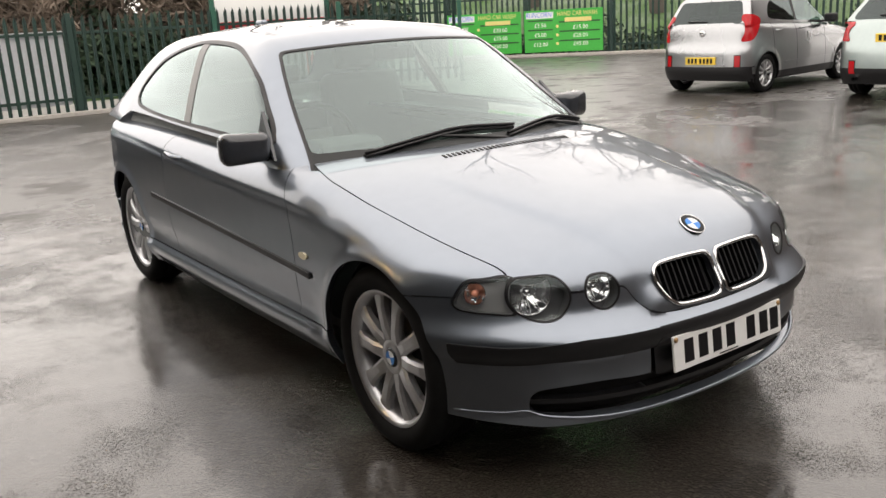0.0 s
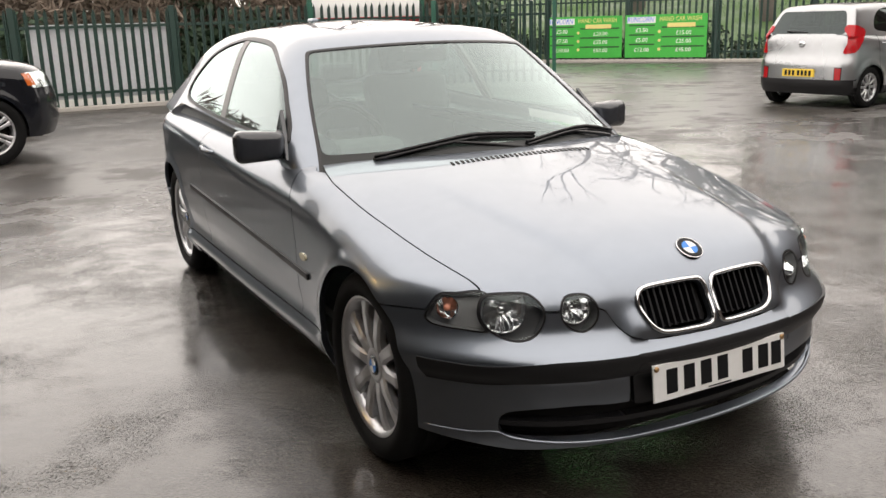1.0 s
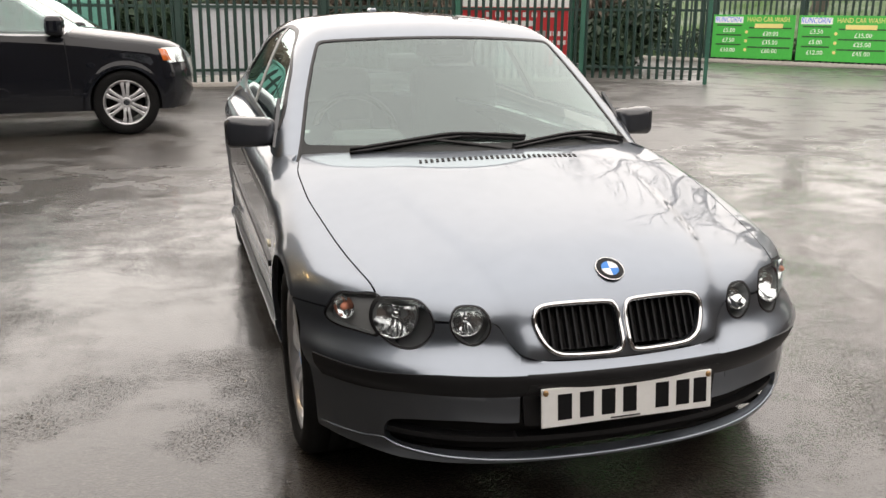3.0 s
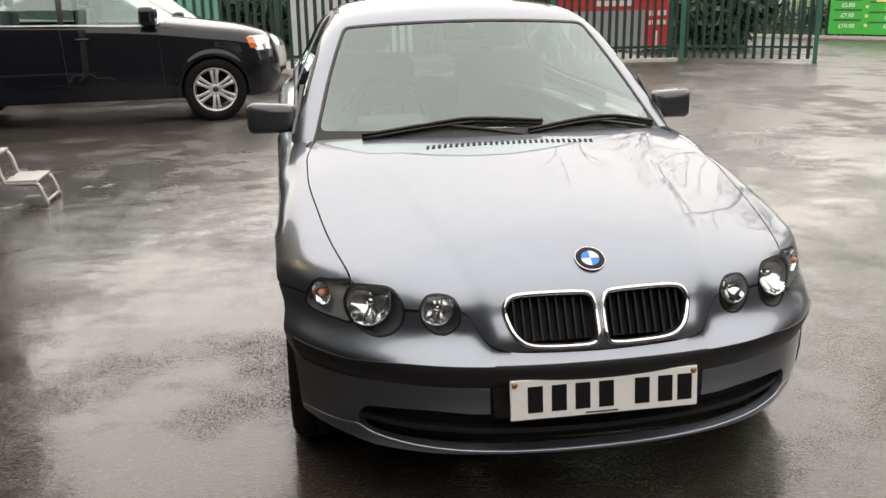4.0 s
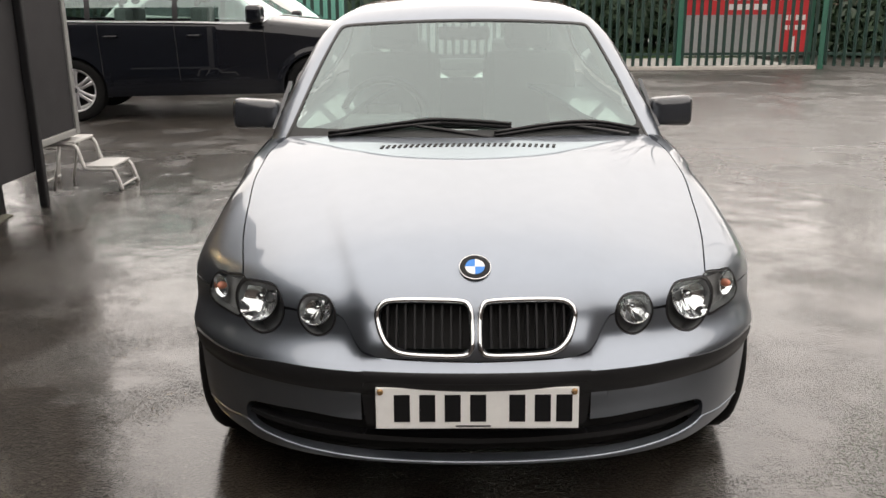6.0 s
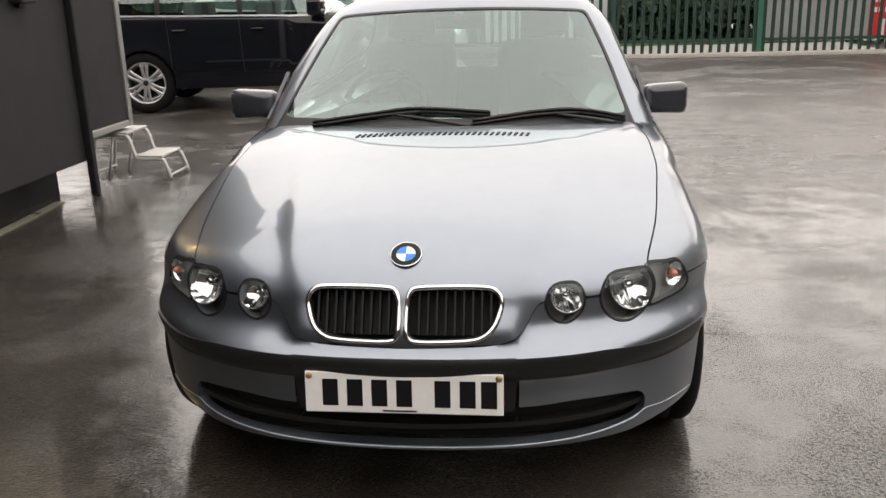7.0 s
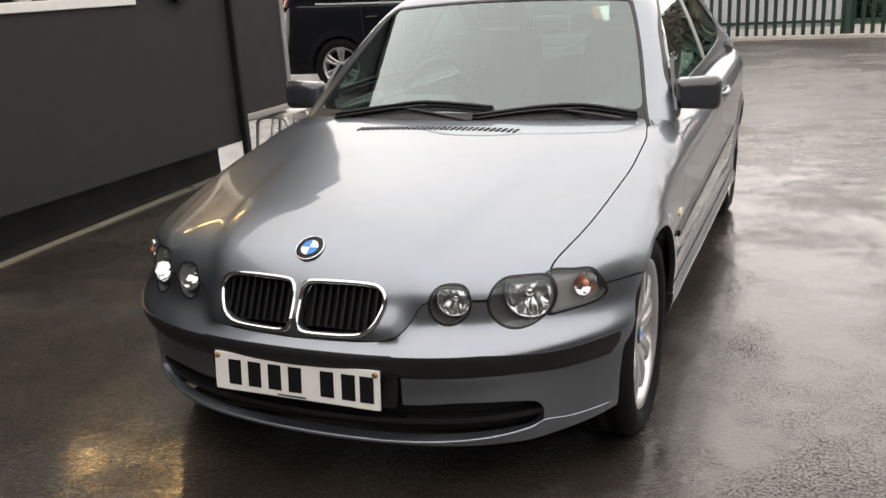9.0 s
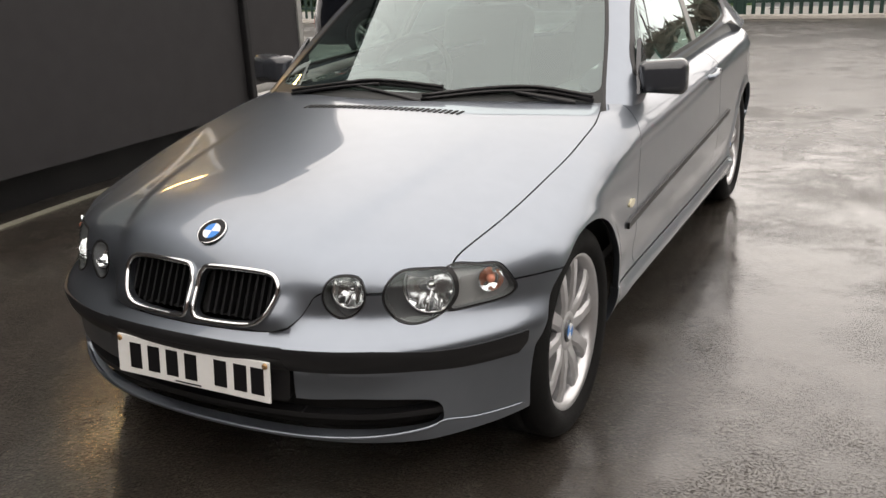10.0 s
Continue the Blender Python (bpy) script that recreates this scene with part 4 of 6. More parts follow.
    lo, hi = np.full(len(lip), -.9), np.full(len(lip), -.2)
    for _ in range(30):
        mid = (lo + hi) / 2
        q = lip.copy(); q[:, 1] = mid
        v = f(q)
        lo, hi = np.where(v < 0, lo, mid), np.where(v < 0, mid, hi)
    lip[:, 1] = hi
    part("intake_lip", tube(lip, [.0065 if abs(q[0]) < .62 else .0035 for q in lip], 8), SILVER_GREY, car)
    # tow-eye cover
    both(corner, "tow_cover", [lambda p: np.abs(X(p) - .368) - .024, lambda p: np.abs(Z(p) - .395) - .011], SILVER_GREY, car, lift=.0015, flange=.006)
    # kidneys
    for s in (1, -1):
        q = np.array([(a, b) for a, b in KIDNEY])
        ring = np.array([(a, 0, b) for a, b in q])
        lo, hi = np.full(len(ring), -.9), np.full(len(ring), -.3)
        for _ in range(30):
            mid = (lo + hi) / 2
            w = ring.copy(); w[:, 1] = mid
            v = f(w)
            lo, hi = np.where(v < 0, lo, mid), np.where(v < 0, mid, hi)
        ring[:, 1] = hi - .003
        ring[:, 0] *= s
        frame_ring = part("kidney_grille", tube(ring, .0078, 8, closed=True), CHROME, car, "chrome-framed kidney grille with black bars")
        slant = np.polyfit(ring[:, 2], ring[:, 1], 1)
        for i in range(9):
            x = .040 + i * .0235
            inside = [zz for zz in np.linspace(.525, .645, 60) if loop_distance(np.array([x]), np.array([zz]), KIDNEY)[0] < -.004]
            z0, z1 = inside[0], inside[-1]
            bm = bmesh.new()
            box(bm, (-.003, .004, z0), (.003, .026, z1), .001)
            for vert in bm.verts:
                vert.co.y += slant[0] * vert.co.z + slant[1] + .014
                vert.co.x += s * x
            part("grille_bar", bm, GRILLE_BLACK, frame_ring)
        both_side = s < 0
        back = ahead_sheet.cut("grille_backing", [inset(kidney, -.004), lambda p: -p[..., 0]], lift=-.04, mirror=both_side)
        part("grille_backing", back, GAP_BLACK, frame_ring)
    # lamps
    lamp_sheet = Sheet(f, (-.45, .85, -.28), (.30, -.72, .48), (.85, -.15, .68), .006)

    def bowl(radius, depth, m, flutes):
        """A fluted mirror dish that faces +x before m."""
        dish = lathe([(.004, radius), (.002, radius * .97), (0, radius * .95), (-depth * .35, radius * .84), (-depth * .7, radius * .58), (-depth * .93, radius * .26), (-depth, .001)], 48)
        for v in dish.verts:
            r = math.hypot(v.co.y, v.co.z)
            if r < radius * .96:
                v.co.x += .10 * depth * math.sin(v.co.y / radius * flutes) * (r / radius)
        bmesh.ops.transform(dish, matrix=m, verts=dish.verts)
        return dish

    for s in (False, True):
        k = -1 if s else 1
        aim = lambda x, y, z, out, up: pose(k * x, y, z, 0, up, -90 + out if k > 0 else -90 - out)
        wall = lambda cut, depth, owner: part("housing_wall", lamp_sheet.cut("housing_wall", [cut, not_(cut, -.003)], lift=-.003, flange=depth, mirror=s), LAMP_GREY, owner)

        def within(bm, cut, pad):
            """Trims a dish to the outline of its lamp."""
            out = [v for v in bm.verts if cut(np.array([[v.co.x, v.co.y, v.co.z]]))[0] > -pad]
            bmesh.ops.delete(bm, geom=out, context="VERTS")
            return bm

        def ring_of(m, radius, cut):
            pts = [m @ Vector((.004, radius * math.cos(t), radius * math.sin(t))) for t in np.linspace(-math.pi * 1.5, math.pi * .5, 60)]
            return tube([q for q in pts if cut(np.array([[q.x, q.y, q.z]]))[0] < -.004], .002, 6)
        head = part("headlight", lamp_sheet.cut("headlight", [inset(main_lamp, -.002)], lift=-.062, mirror=s), LAMP_GREY, car, "clear round headlight in a grey housing")
        part("lens", lamp_sheet.cut("lens", [inset(main_lamp, .003)], lift=.001, mirror=s), LENS, head)
        part("bezel", lamp_sheet.cut("bezel", [inset(main_lamp, -.001), not_(main_lamp, -.003)], lift=.001, flange=.006, mirror=s), BLACK_TRIM, head)
        wall(main_lamp, .06, head)
        m = aim(.600, -.470, .602, 22, -17)
        part("reflector", within(bowl(.067, .045, m, 16), main_lamp, .004), REFLECTOR, head)
        part("reflector_ring", ring_of(m, .067, main_lamp), CHROME, head)
        bulb = lathe([(-.012, .001), (-.013, .011), (-.03, .013), (-.046, .012)], 16)
        bmesh.ops.transform(bulb, matrix=m, verts=bulb.verts)
        part("bulb_shield", bulb, CHROME, head)
        fog = part("inner_headlight", lamp_sheet.cut("inner_headlight", [inset(small_lamp, -.002)], lift=-.052, mirror=s), LAMP_GREY, car, "small round clear inner headlight")
        part("lens", lamp_sheet.cut("lens", [inset(small_lamp, .003)], lift=.001, mirror=s), LENS, fog)
        part("bezel", lamp_sheet.cut("bezel", [inset(small_lamp, -.001), not_(small_lamp, -.003)], lift=.001, flange=.006, mirror=s), BLACK_TRIM, fog)
        wall(small_lamp, .05, fog)
        m = aim(.424, -.564, .602, 14, -17)
        part("reflector", within(bowl(.046, .034, m, 11), small_lamp, .004), REFLECTOR, fog)
        part("reflector_ring", ring_of(m, .046, small_lamp), CHROME, fog)
        drop = lathe([(-.008, .001), (-.009, .008), (-.034, .010)], 14)
        bmesh.ops.transform(drop, matrix=m, verts=drop.verts)
        part("bulb_shield", drop, CHROME, fog)
        flash = part("turn_signal", lamp_sheet.cut("turn_signal", [inset(signal_lamp, -.002)], lift=-.028, mirror=s), SIGNAL_GREY, car, "clear turn signal with an amber bulb")
        part("lens", lamp_sheet.cut("lens", [inset(signal_lamp, .003)], lift=.001, mirror=s), LENS, flash)
        part("bezel", lamp_sheet.cut("bezel", [inset(signal_lamp, -.001), not_(signal_lamp, -.0025)], lift=.0006, flange=.005, mirror=s), BLACK_TRIM, flash)
        wall(signal_lamp, .026, flash)
        m = aim(.722, -.372, .603, 42, 0)
        part("reflector", bowl(.034, .014, m, 9), REFLECTOR, flash)
        bm = bmesh.new()
        bmesh.ops.create_uvsphere(bm, u_segments=16, v_segments=10, radius=.0115)
        bmesh.ops.transform(bm, matrix=m @ Matrix.Diagonal((1.3, 1, 1, 1)), verts=bm.verts)
        part("bulb", bm, AMBER, flash, "amber bulb")
    # dark inner shell that closes the panel gaps
    hull = Sheet(lambda p: f(p) + .022, (-.6, .5, -.62), (.0, -.75, .15), (.9, 3.4, 1.0), .05)
    both(hull, "inner_body", [lambda p: np.where(Y(p) < -.25, .34 - Z(p), -1), not_(front_arch, .0), not_(rear_arch, .0), lambda p: Y(p) - 3.3, lambda p: .2 - Z(p), lambda p: np.where(Y(p) > .42 + .5 * X(p) ** 2, belt(p) + .03, -1), inset(lambda p: -np.minimum(np.minimum(main_lamp(p), small_lamp(p)), np.minimum(signal_lamp(p), kidney(p))), .02)], GAP_BLACK, car)
    # wheel arch liners
    for y in (.02, 2.725):
        for s in (1, -1):
            bm = lathe([(s * .775, .337), (s * .55, .345), (s * .50, .05)], 40)
            bmesh.ops.delete(bm, geom=[v for v in bm.verts if v.co.z < -.06], context="VERTS")
            bmesh.ops.transform(bm, matrix=pose(0, y, .31), verts=bm.verts)
            part("arch_liner", bm, GAP_BLACK, car)
    part("floor_pan", boxes(((-.60, -.35, .17), (.60, 3.2, .21))), GAP_BLACK, car)
    part("splash_shield", boxes(((-.50, -.58, .192), (.50, -.33, .204)), ((-.63, -.49, .194), (.63, -.33, .203))), GAP_BLACK, car)
    # body-side mouldings, markers, handles
    mould = lambda p: Z(p) - keys(Y(p), [(.4, .506), (1.17, .545), (2.2, .585)])
    both(flank, "side_moulding", [lambda p: mould(p) - .011, lambda p: -mould(p) - .011, lambda p: .455 - Y(p), lambda p: Y(p) - 2.20], BLACK_TRIM, car, "black rubbing strip", lift=.009, flange=.012)
    marker = Sheet(f, (-1, 0, -.2), (.7, .44, .54), (.9, .57, .62), .004)
    both(marker, "side_marker", [lambda p: (np.hypot((Y(p) - .495) / .033, (Z(p) - .577) / .0135) - 1) * .012], CREAM_LENS, car, "cream oval side marker lamp", lift=.006, flange=.008)
    for s in (1, -1):
        bm = tube([(s * .842, 1.70, .815), (s * .872, 1.72, .818), (s * .878, 1.79, .822), (s * .872, 1.87, .826), (s * .842, 1.89, .828)], [.012, .013, .0135, .013, .012], 10)
        part("door_handle", bm, SILVER_GREY, car)
    # cabin
    c = coupe_cabin
    shell = Sheet(c, (-.62, .22, -.75), (.0, .40, .80), (.86, 3.5, 1.45), .014)
    ws_side = lambda p: X(p) - keys(Z(p), [(.84, .722), (.88, .703), (1.1, .622), (1.28, .537), (1.33, .50)])
    ws_top = lambda p: (Y(p) - 1.105 - .38 * X(p) ** 2) * .8
    screen = lambda p: smax(ws_side(p), ws_top(p), .022)
    DLO = spline([(.90, .935), (1.4, .943), (2.0, .958), (2.52, .99), (2.68, 1.03), (2.71, 1.10), (2.62, 1.18), (2.43, 1.265), (2.12, 1.327), (1.85, 1.335), (1.50, 1.305), (1.20, 1.205), (1.0, 1.075), (.88, .98)], 5, True)
    dlo = lambda p: loop_distance(Y(p), Z(p), DLO)
    above = lambda p: keys(Y(p), BELT) + .002 - .05 * np.clip((1.0 - Y(p)) / .15, 0, 1) - .06 * np.clip((Y(p) - 2.72) / .12, 0, 1) - Z(p)
    pillar_b = lambda p: np.abs(Y(p) - keys(Z(p), [(.94, 1.83), (1.33, 1.965)])) - .04
    mid = lambda p: -p[..., 0] - .001
    rear_pane = lambda p: np.maximum(smax(smax(X(p) - keys(Z(p), [(1.0, .60), (1.33, .47)]), 1.03 - Z(p), .08), Z(p) - 1.315, .06), 2.55 - Y(p))
    shell_cuts = [not_(screen, 0), not_(dlo, 0), not_(rear_pane, 0), above, mid, lambda p: Y(p) - 3.42, lambda p: .55 - Y(p)]
    both(shell, "roof", shell_cuts, SILVER_GREY, car)
    pane_net = Sheet(c, (-.62, .22, -.75), (.45, .80, .90), (.82, 2.80, 1.38), .010)
    both(pane_net, "window_seal", [dlo, not_(dlo, -.015)], BLACK_TRIM, car, lift=.002, flange=.01)
    both(pane_net, "door_window", [inset(dlo, .014), not_(lambda p: pillar_b(p), 0), lambda p: Y(p) - keys(Z(p), [(.94, 1.83), (1.33, 1.965)])], SIDE_GLASS, car, lift=-.004)
    both(pane_net, "quarter_window", [inset(dlo, .014), not_(lambda p: pillar_b(p), 0), lambda p: keys(Z(p), [(.94, 1.83), (1.33, 1.965)]) - Y(p)], SIDE_GLASS, car, lift=-.004)
    both(pane_net, "centre_pillar", [inset(dlo, .013), pillar_b], PILLAR_GREY, car, lift=-.001, flange=.02)
    stern = Sheet(c, (0, -.7, -.7), (-.7, 2.5, .95), (.7, 3.45, 1.45), .03)
    part("rear_window", stern.cut("rear_window", [inset(rear_pane, -.006)], lift=-.003), SIDE_GLASS, car)
    part("boot_lid", aft.cut("boot_lid", [lambda p: .95 - Z(p)]), SILVER_GREY, car)
    face = Sheet(c, (0, .75, -.66), (-.76, .38, .82), (.76, 1.40, 1.40), .012)
    part("windscreen_seal", face.cut("windscreen_seal", [screen, not_(screen, -.010), lambda p: .845 - Z(p)], lift=.003, flange=.01), BLACK_TRIM, car)
    part("windscreen_border", face.cut("windscreen_border", [inset(screen, .010), not_(lambda p: smax(screen(p) + .013, .918 - Z(p) - .03 * X(p) ** 2, .03), 0), lambda p: .85 - Z(p)], lift=.0015), FRIT, car)
    part("windscreen", face.cut("windscreen", [inset(screen, .009), lambda p: .85 - Z(p)], lift=.0), WINDSCREEN, car)
    # cowl under the wipers
    cowl = boxes(((-.70, .43, .86), (.70, .62, .872)))
    for v in cowl.verts:
        v.co.y += .5 * v.co.x ** 2
    part("cowl", cowl, GAP_BLACK, car)
    # bonnet vents: a row of slanted slots
    for i in range(30):
        x = -.305 + i * .61 / 29
        bm = boxes(((-.0052, -.019, -.004), (.0052, .019, .0022)), bevel=.001)
        y = .338 + .06 * x * x
        lo, hi = .8, 1.0
        for _ in range(24):
            z = (lo + hi) / 2
            lo, hi = (z, hi) if f(np.array([x, y, z])) < 0 else (lo, z)
        bmesh.ops.transform(bm, matrix=pose(x, y, lo, 6, 0, -12), verts=bm.verts)
        part("vent_slot", bm, GAP_BLACK, car)
    # wipers
    for pts, arm in (([(-.525, .565, .897), (-.27, .535, .934), (-.10, .53, .950), (.165, .515, .934)], [(.10, .455, .898), (-.05, .48, .922), (-.20, .51, .940)]),
                     ([(.10, .475, .908), (.327, .545, .930), (.49, .605, .928), (.668, .655, .893)], [(.62, .60, .888), (.52, .57, .910), (.40, .555, .930)])):
        low = [(a, b - .004, z - .007) for a, b, z in pts]
        w = part("wiper", tube(spline(low, 5), .0105, 6), BLACK_TRIM, car, "black wiper blade and arm")
        part("wiper_arm", tube(spline([(a, b - .008, z + .014) for a, b, z in low], 4), .0065, 6), BLACK_TRIM, w)
        part("wiper_arm", tube(spline([(a, b - .016, z + .002) for a, b, z in low[:3]], 4), .006, 6), BLACK_TRIM, w)
        run = spline([(a, b, z - .006) for a, b, z in arm], 4)
        part("wiper_arm", tube(run, [.011 - .006 * i / len(run) for i in range(len(run))], 6), BLACK_TRIM, w)
    # door mirrors
    for s in (1, -1):
        bm = bmesh.new()
        box(bm, (-.10, -.055, -.064), (.10, .05, .062), .034, segments=4)
        for v in bm.verts:
            t = (v.co.x + .10) / .20
            v.co.z *= .86 + .16 * t if s > 0 else .86 + .16 * (1 - t)
            v.co.y -= .02 * (1 - (v.co.x / .10) ** 2)
        for fc in bm.faces:
            fc.smooth = True
        if s > 0:
            bmesh.ops.scale(bm, vec=(.88, 1, 1), verts=bm.verts)
        mx = s * (.845 if s > 0 else .862)
        bmesh.ops.transform(bm, matrix=pose(mx, .905, .938, 0, 0, s * 12), verts=bm.verts)
        mirror = part("door_mirror", bm, MIRROR_SHELL, car, "dark grey door mirror")
        part("mirror_cap", boxes(((s * .80, .86, .878), (s * .735, .93, .915)), bevel=.012), BLACK_TRIM, mirror)
        part("mirror_glass", boxes(((mx - .07, .930, .905), (mx + .07, .936, .99))), CHROME, mirror)
        tri = bmesh.new()
        pts = [(s * .772, .80, .885), (s * .762, 1.0, .905), (s * .726, .985, 1.06)]
        a = [tri.verts.new(q) for q in pts]
        b = [tri.verts.new((q[0] + s * .016, q[1], q[2])) for q in pts]
        tri.faces.new(a); tri.faces.new(b)
        for i in range(3):
            tri.faces.new((a[i], a[(i + 1) % 3], b[(i + 1) % 3], b[i]))
        part("mirror_sail", tri, MIRROR_SHELL, mirror)
    # badge on the bonnet
    lo, hi = .6, .9
    for _ in range(30):
        mid_z = (lo + hi) / 2
        if f(np.array([0, -.566, mid_z])) < 0:
            lo = mid_z
        else:
            hi = mid_z
    lean = ground_normal(f, np.array([0, -.566, lo]))
    tilt = pose(0, -.566, lo - .001, math.degrees(math.atan2(-lean[1], lean[2])), 0, 0)
    ring = lathe([(0, .001), (.002, .001), (.004, .024), (.0045, .026), (.006, .039), (.004, .041), (0, .041)], 40)
    bmesh.ops.transform(ring, matrix=tilt @ pose(0, 0, 0, 0, -90, 0), verts=ring.verts)
    badge = part("bonnet_badge", ring, INK, car, "round black, white and blue enamel badge")
    for i in range(4):
        bm = bmesh.new()
        pts = [(0, 0)] + [(.0255 * math.cos(radians(90 * i + 9 * k)), .0255 * math.sin(radians(90 * i + 9 * k))) for k in range(11)]
        top = [bm.verts.new((a, b, .0065)) for a, b in pts]
        low = [bm.verts.new((a, b, .003)) for a, b in pts]
        bm.faces.new(top)
        for j in range(len(pts)):
            bm.faces.new((top[j], low[j], low[(j + 1) % len(pts)], top[(j + 1) % len(pts)]))
        bmesh.ops.transform(bm, matrix=tilt, verts=bm.verts)
        part("badge_quarter", bm, BLUE if i % 2 else ENAMEL_WHITE, badge, "blue quarter" if i % 2 else "white quarter")
    rim = lathe([(.003, .040), (.007, .041), (.003, .0425)], 40)
    bmesh.ops.transform(rim, matrix=tilt @ pose(0, 0, 0, 0, -90, 0), verts=rim.verts)
    part("badge_rim", rim, CHROME, badge)
    # number plate with plain bars for the characters
    plate_m = pose(.002, -.7165, .383, 84, 0, 0)
    plate = part("number_plate", boxes(((-.26, -.0555, -.004), (.26, .0555, .004)), bevel=.003, m=plate_m), PLATE_WHITE, car, "white number plate with plain dark bars")
    for x in (-.1925, -.1275, -.0625, .0025, .1025, .1675, .2225):
        part("plate_bar", boxes(((x - .0205, -.036, .0035), (x + .0205, .036, .0052)), m=plate_m), INK, plate)
    part("plate_bar", boxes(((-.055, -.050, .0035), (.035, -.046, .0048)), m=plate_m), INK, plate)
    for s in (-1, 1):
        bm = lathe([(0, .0085), (.004, .008), (.006, .004), (.006, .001)], 16)
        bmesh.ops.transform(bm, matrix=plate_m @ pose(s * .248, .044, .003, 0, -90, 0), verts=bm.verts)
        part("plate_screw", bm, BRASS, plate, "rusty brass screw")
    # interior
    dash = bmesh.new()
    box(dash, (-.70, .60, .55), (.70, 1.12, .86), .05, segments=3)
    for v in dash.verts:
        v.co.z -= max(v.co.y - .95, 0) * .3
    part("dashboard", dash, TRIM_GREY, car)
    cowl2 = bmesh.new()
    box(cowl2, (-.53, .92, .80), (-.20, 1.12, .91), .045, segments=3)
    part("instrument_hood", cowl2, TRIM_GREY, car)
    wheel_m = pose(-.365, 1.24, .865, 66, 0, 0)
    ring = [wheel_m @ Vector((.185 * math.cos(t), .185 * math.sin(t), 0)) for t in np.linspace(0, 2 * math.pi, 40, endpoint=False)]
    sw = part("steering_wheel", tube(ring, .0155, 10, closed=True), BLACK_TRIM, car)
    part("wheel_boss", boxes(((-.075, -.085, -.03), (.075, .07, .02)), ((-.175, -.02, -.012), (.175, .03, .008)), ((-.02, -.175, -.012), (.02, 0, .008)), bevel=.01, m=wheel_m), BLACK_TRIM, sw)
    for x in (-.365, .365):
        seat = bmesh.new()
        box(seat, (x - .25, 1.42, .42), (x + .25, 1.95, .58), .06, segments=3)
        box(seat, (x - .25, -.07, 0), (x + .25, .07, .62), .06, m=Matrix.Translation((0, 1.95, .52)) @ pose(0, 0, 0, -18, 0, 0), segments=3)
        st = part("front_seat", seat, SEAT_GREY, car, "dark grey cloth front seat")
        part("headrest", boxes(((x - .13, -.045, .64), (x + .13, .045, .80)), bevel=.035, m=Matrix.Translation((0, 1.95, .52)) @ pose(0, 0, 0, -18, 0, 0)), SEAT_GREY, st)
    rear = bmesh.new()
    box(rear, (-.62, 2.45, .40), (.62, 2.9, .58), .05)
    box(rear, (-.62, -.06, 0), (.62, .06, .55), .05, m=Matrix.Translation((0, 2.85, .5)) @ pose(0, 0, 0, -22, 0, 0))
    part("rear_seat", rear, SEAT_GREY, car)
    for x in (-.33, .33):
        part("rear_headrest", boxes(((x - .12, 3.02, 1.02), (x + .12, 3.10, 1.14)), bevel=.03), SEAT_GREY, car)
    part("inner_mirror", boxes(((-.11, 1.12, 1.215), (.11, 1.145, 1.275)), bevel=.012), BLACK_TRIM, car)
    part("mirror_stalk", boxes(((-.016, 1.085, 1.268), (.016, 1.13, 1.288)), bevel=.006), TRIM_GREY, car)
    lining = Sheet(lambda p: c(p) + .03, (-.55, .0, -.83), (.0, .9, .95), (.8, 3.3, 1.42), .05)
    both(lining, "headlining", [not_(lambda p: dlo(p), .005), lambda p: 1.2 + .4 * X(p) ** 2 - Y(p), mid, lambda p: Y(p) - 2.75], TRIM_GREY, car)
    both(Sheet(lambda p: f(p) + .06, (-1, 0, -.2), (.5, .6, .2), (.9, 3.3, .98), .05), "door_card", [lambda p: belt(p) + .004, lambda p: .25 - Z(p)], TRIM_GREY, car)
    # roof aerial
    part("roof_aerial", boxes(((-.02, 2.52, 1.375), (.02, 2.62, 1.425)), bevel=.012), SILVER_GREY, car)
    # wheels
    for x, y in ((1, 0), (-1, 0), (1, 2.725), (-1, 2.725)):
        road_wheel(car, (x * .728, y, .314), 0 if x > 0 else 180, .314, .229, .215, 5, spoke=.024, roundel=True)
    return car


coupe = build_coupe()

# ---- the other parked cars: front axle over the origin, nose towards -y
def car_fields(s):
    """The lower body and the cabin of a car as smooth solids, from its profile curves."""
    def body(p):
        x, y, z = np.abs(p[..., 0]), p[..., 1], p[..., 2]
        side = keys(y, s["plan"]) + keys(z, s["section"])
        for a in (0, s["base"]):
            r = np.hypot(y - a, z - s["tyre"])
            side = side + s.get("flare", .012) * np.exp(-((r - s["arch"] - .02) / .04) ** 2)
        top = (z - keys(y, s["top"]) + s["drop"] * np.abs(x / .7) ** 2.4) * .94
        nose = (keys(z, s["nose"]) + s["bow"] * x ** 2 + s["bow"] * 2 * x ** 4 - y) * .88
        tail = (y - keys(z, s["tail"]) + s["bow"] * .6 * x ** 2 + s["bow"] * 1.2 * x ** 4) * .9
        return smax(smax(smax(x - side, top, .12), nose, .10), tail, .10)

    def house(p):
        x, y, z = np.abs(p[..., 0]), p[..., 1], p[..., 2]
        side = (x - keys(z, s["glass"])) * .95
        roof = z - keys(y, s["roof"]) + .10 * x ** 2
        ws = (s["screen"][0] + (z - s["screen"][1]) * s["screen"][2] + .35 * x ** 2 - y) / math.hypot(1, s["screen"][2])
        back = (y - s["hatch"][0] + (z - s["hatch"][1]) * s["hatch"][2] + .15 * x ** 2) / math.hypot(1, s["hatch"][2])
        return smax(smax(smax(side, roof, .08), ws, .05), back, .07)

    return body, house


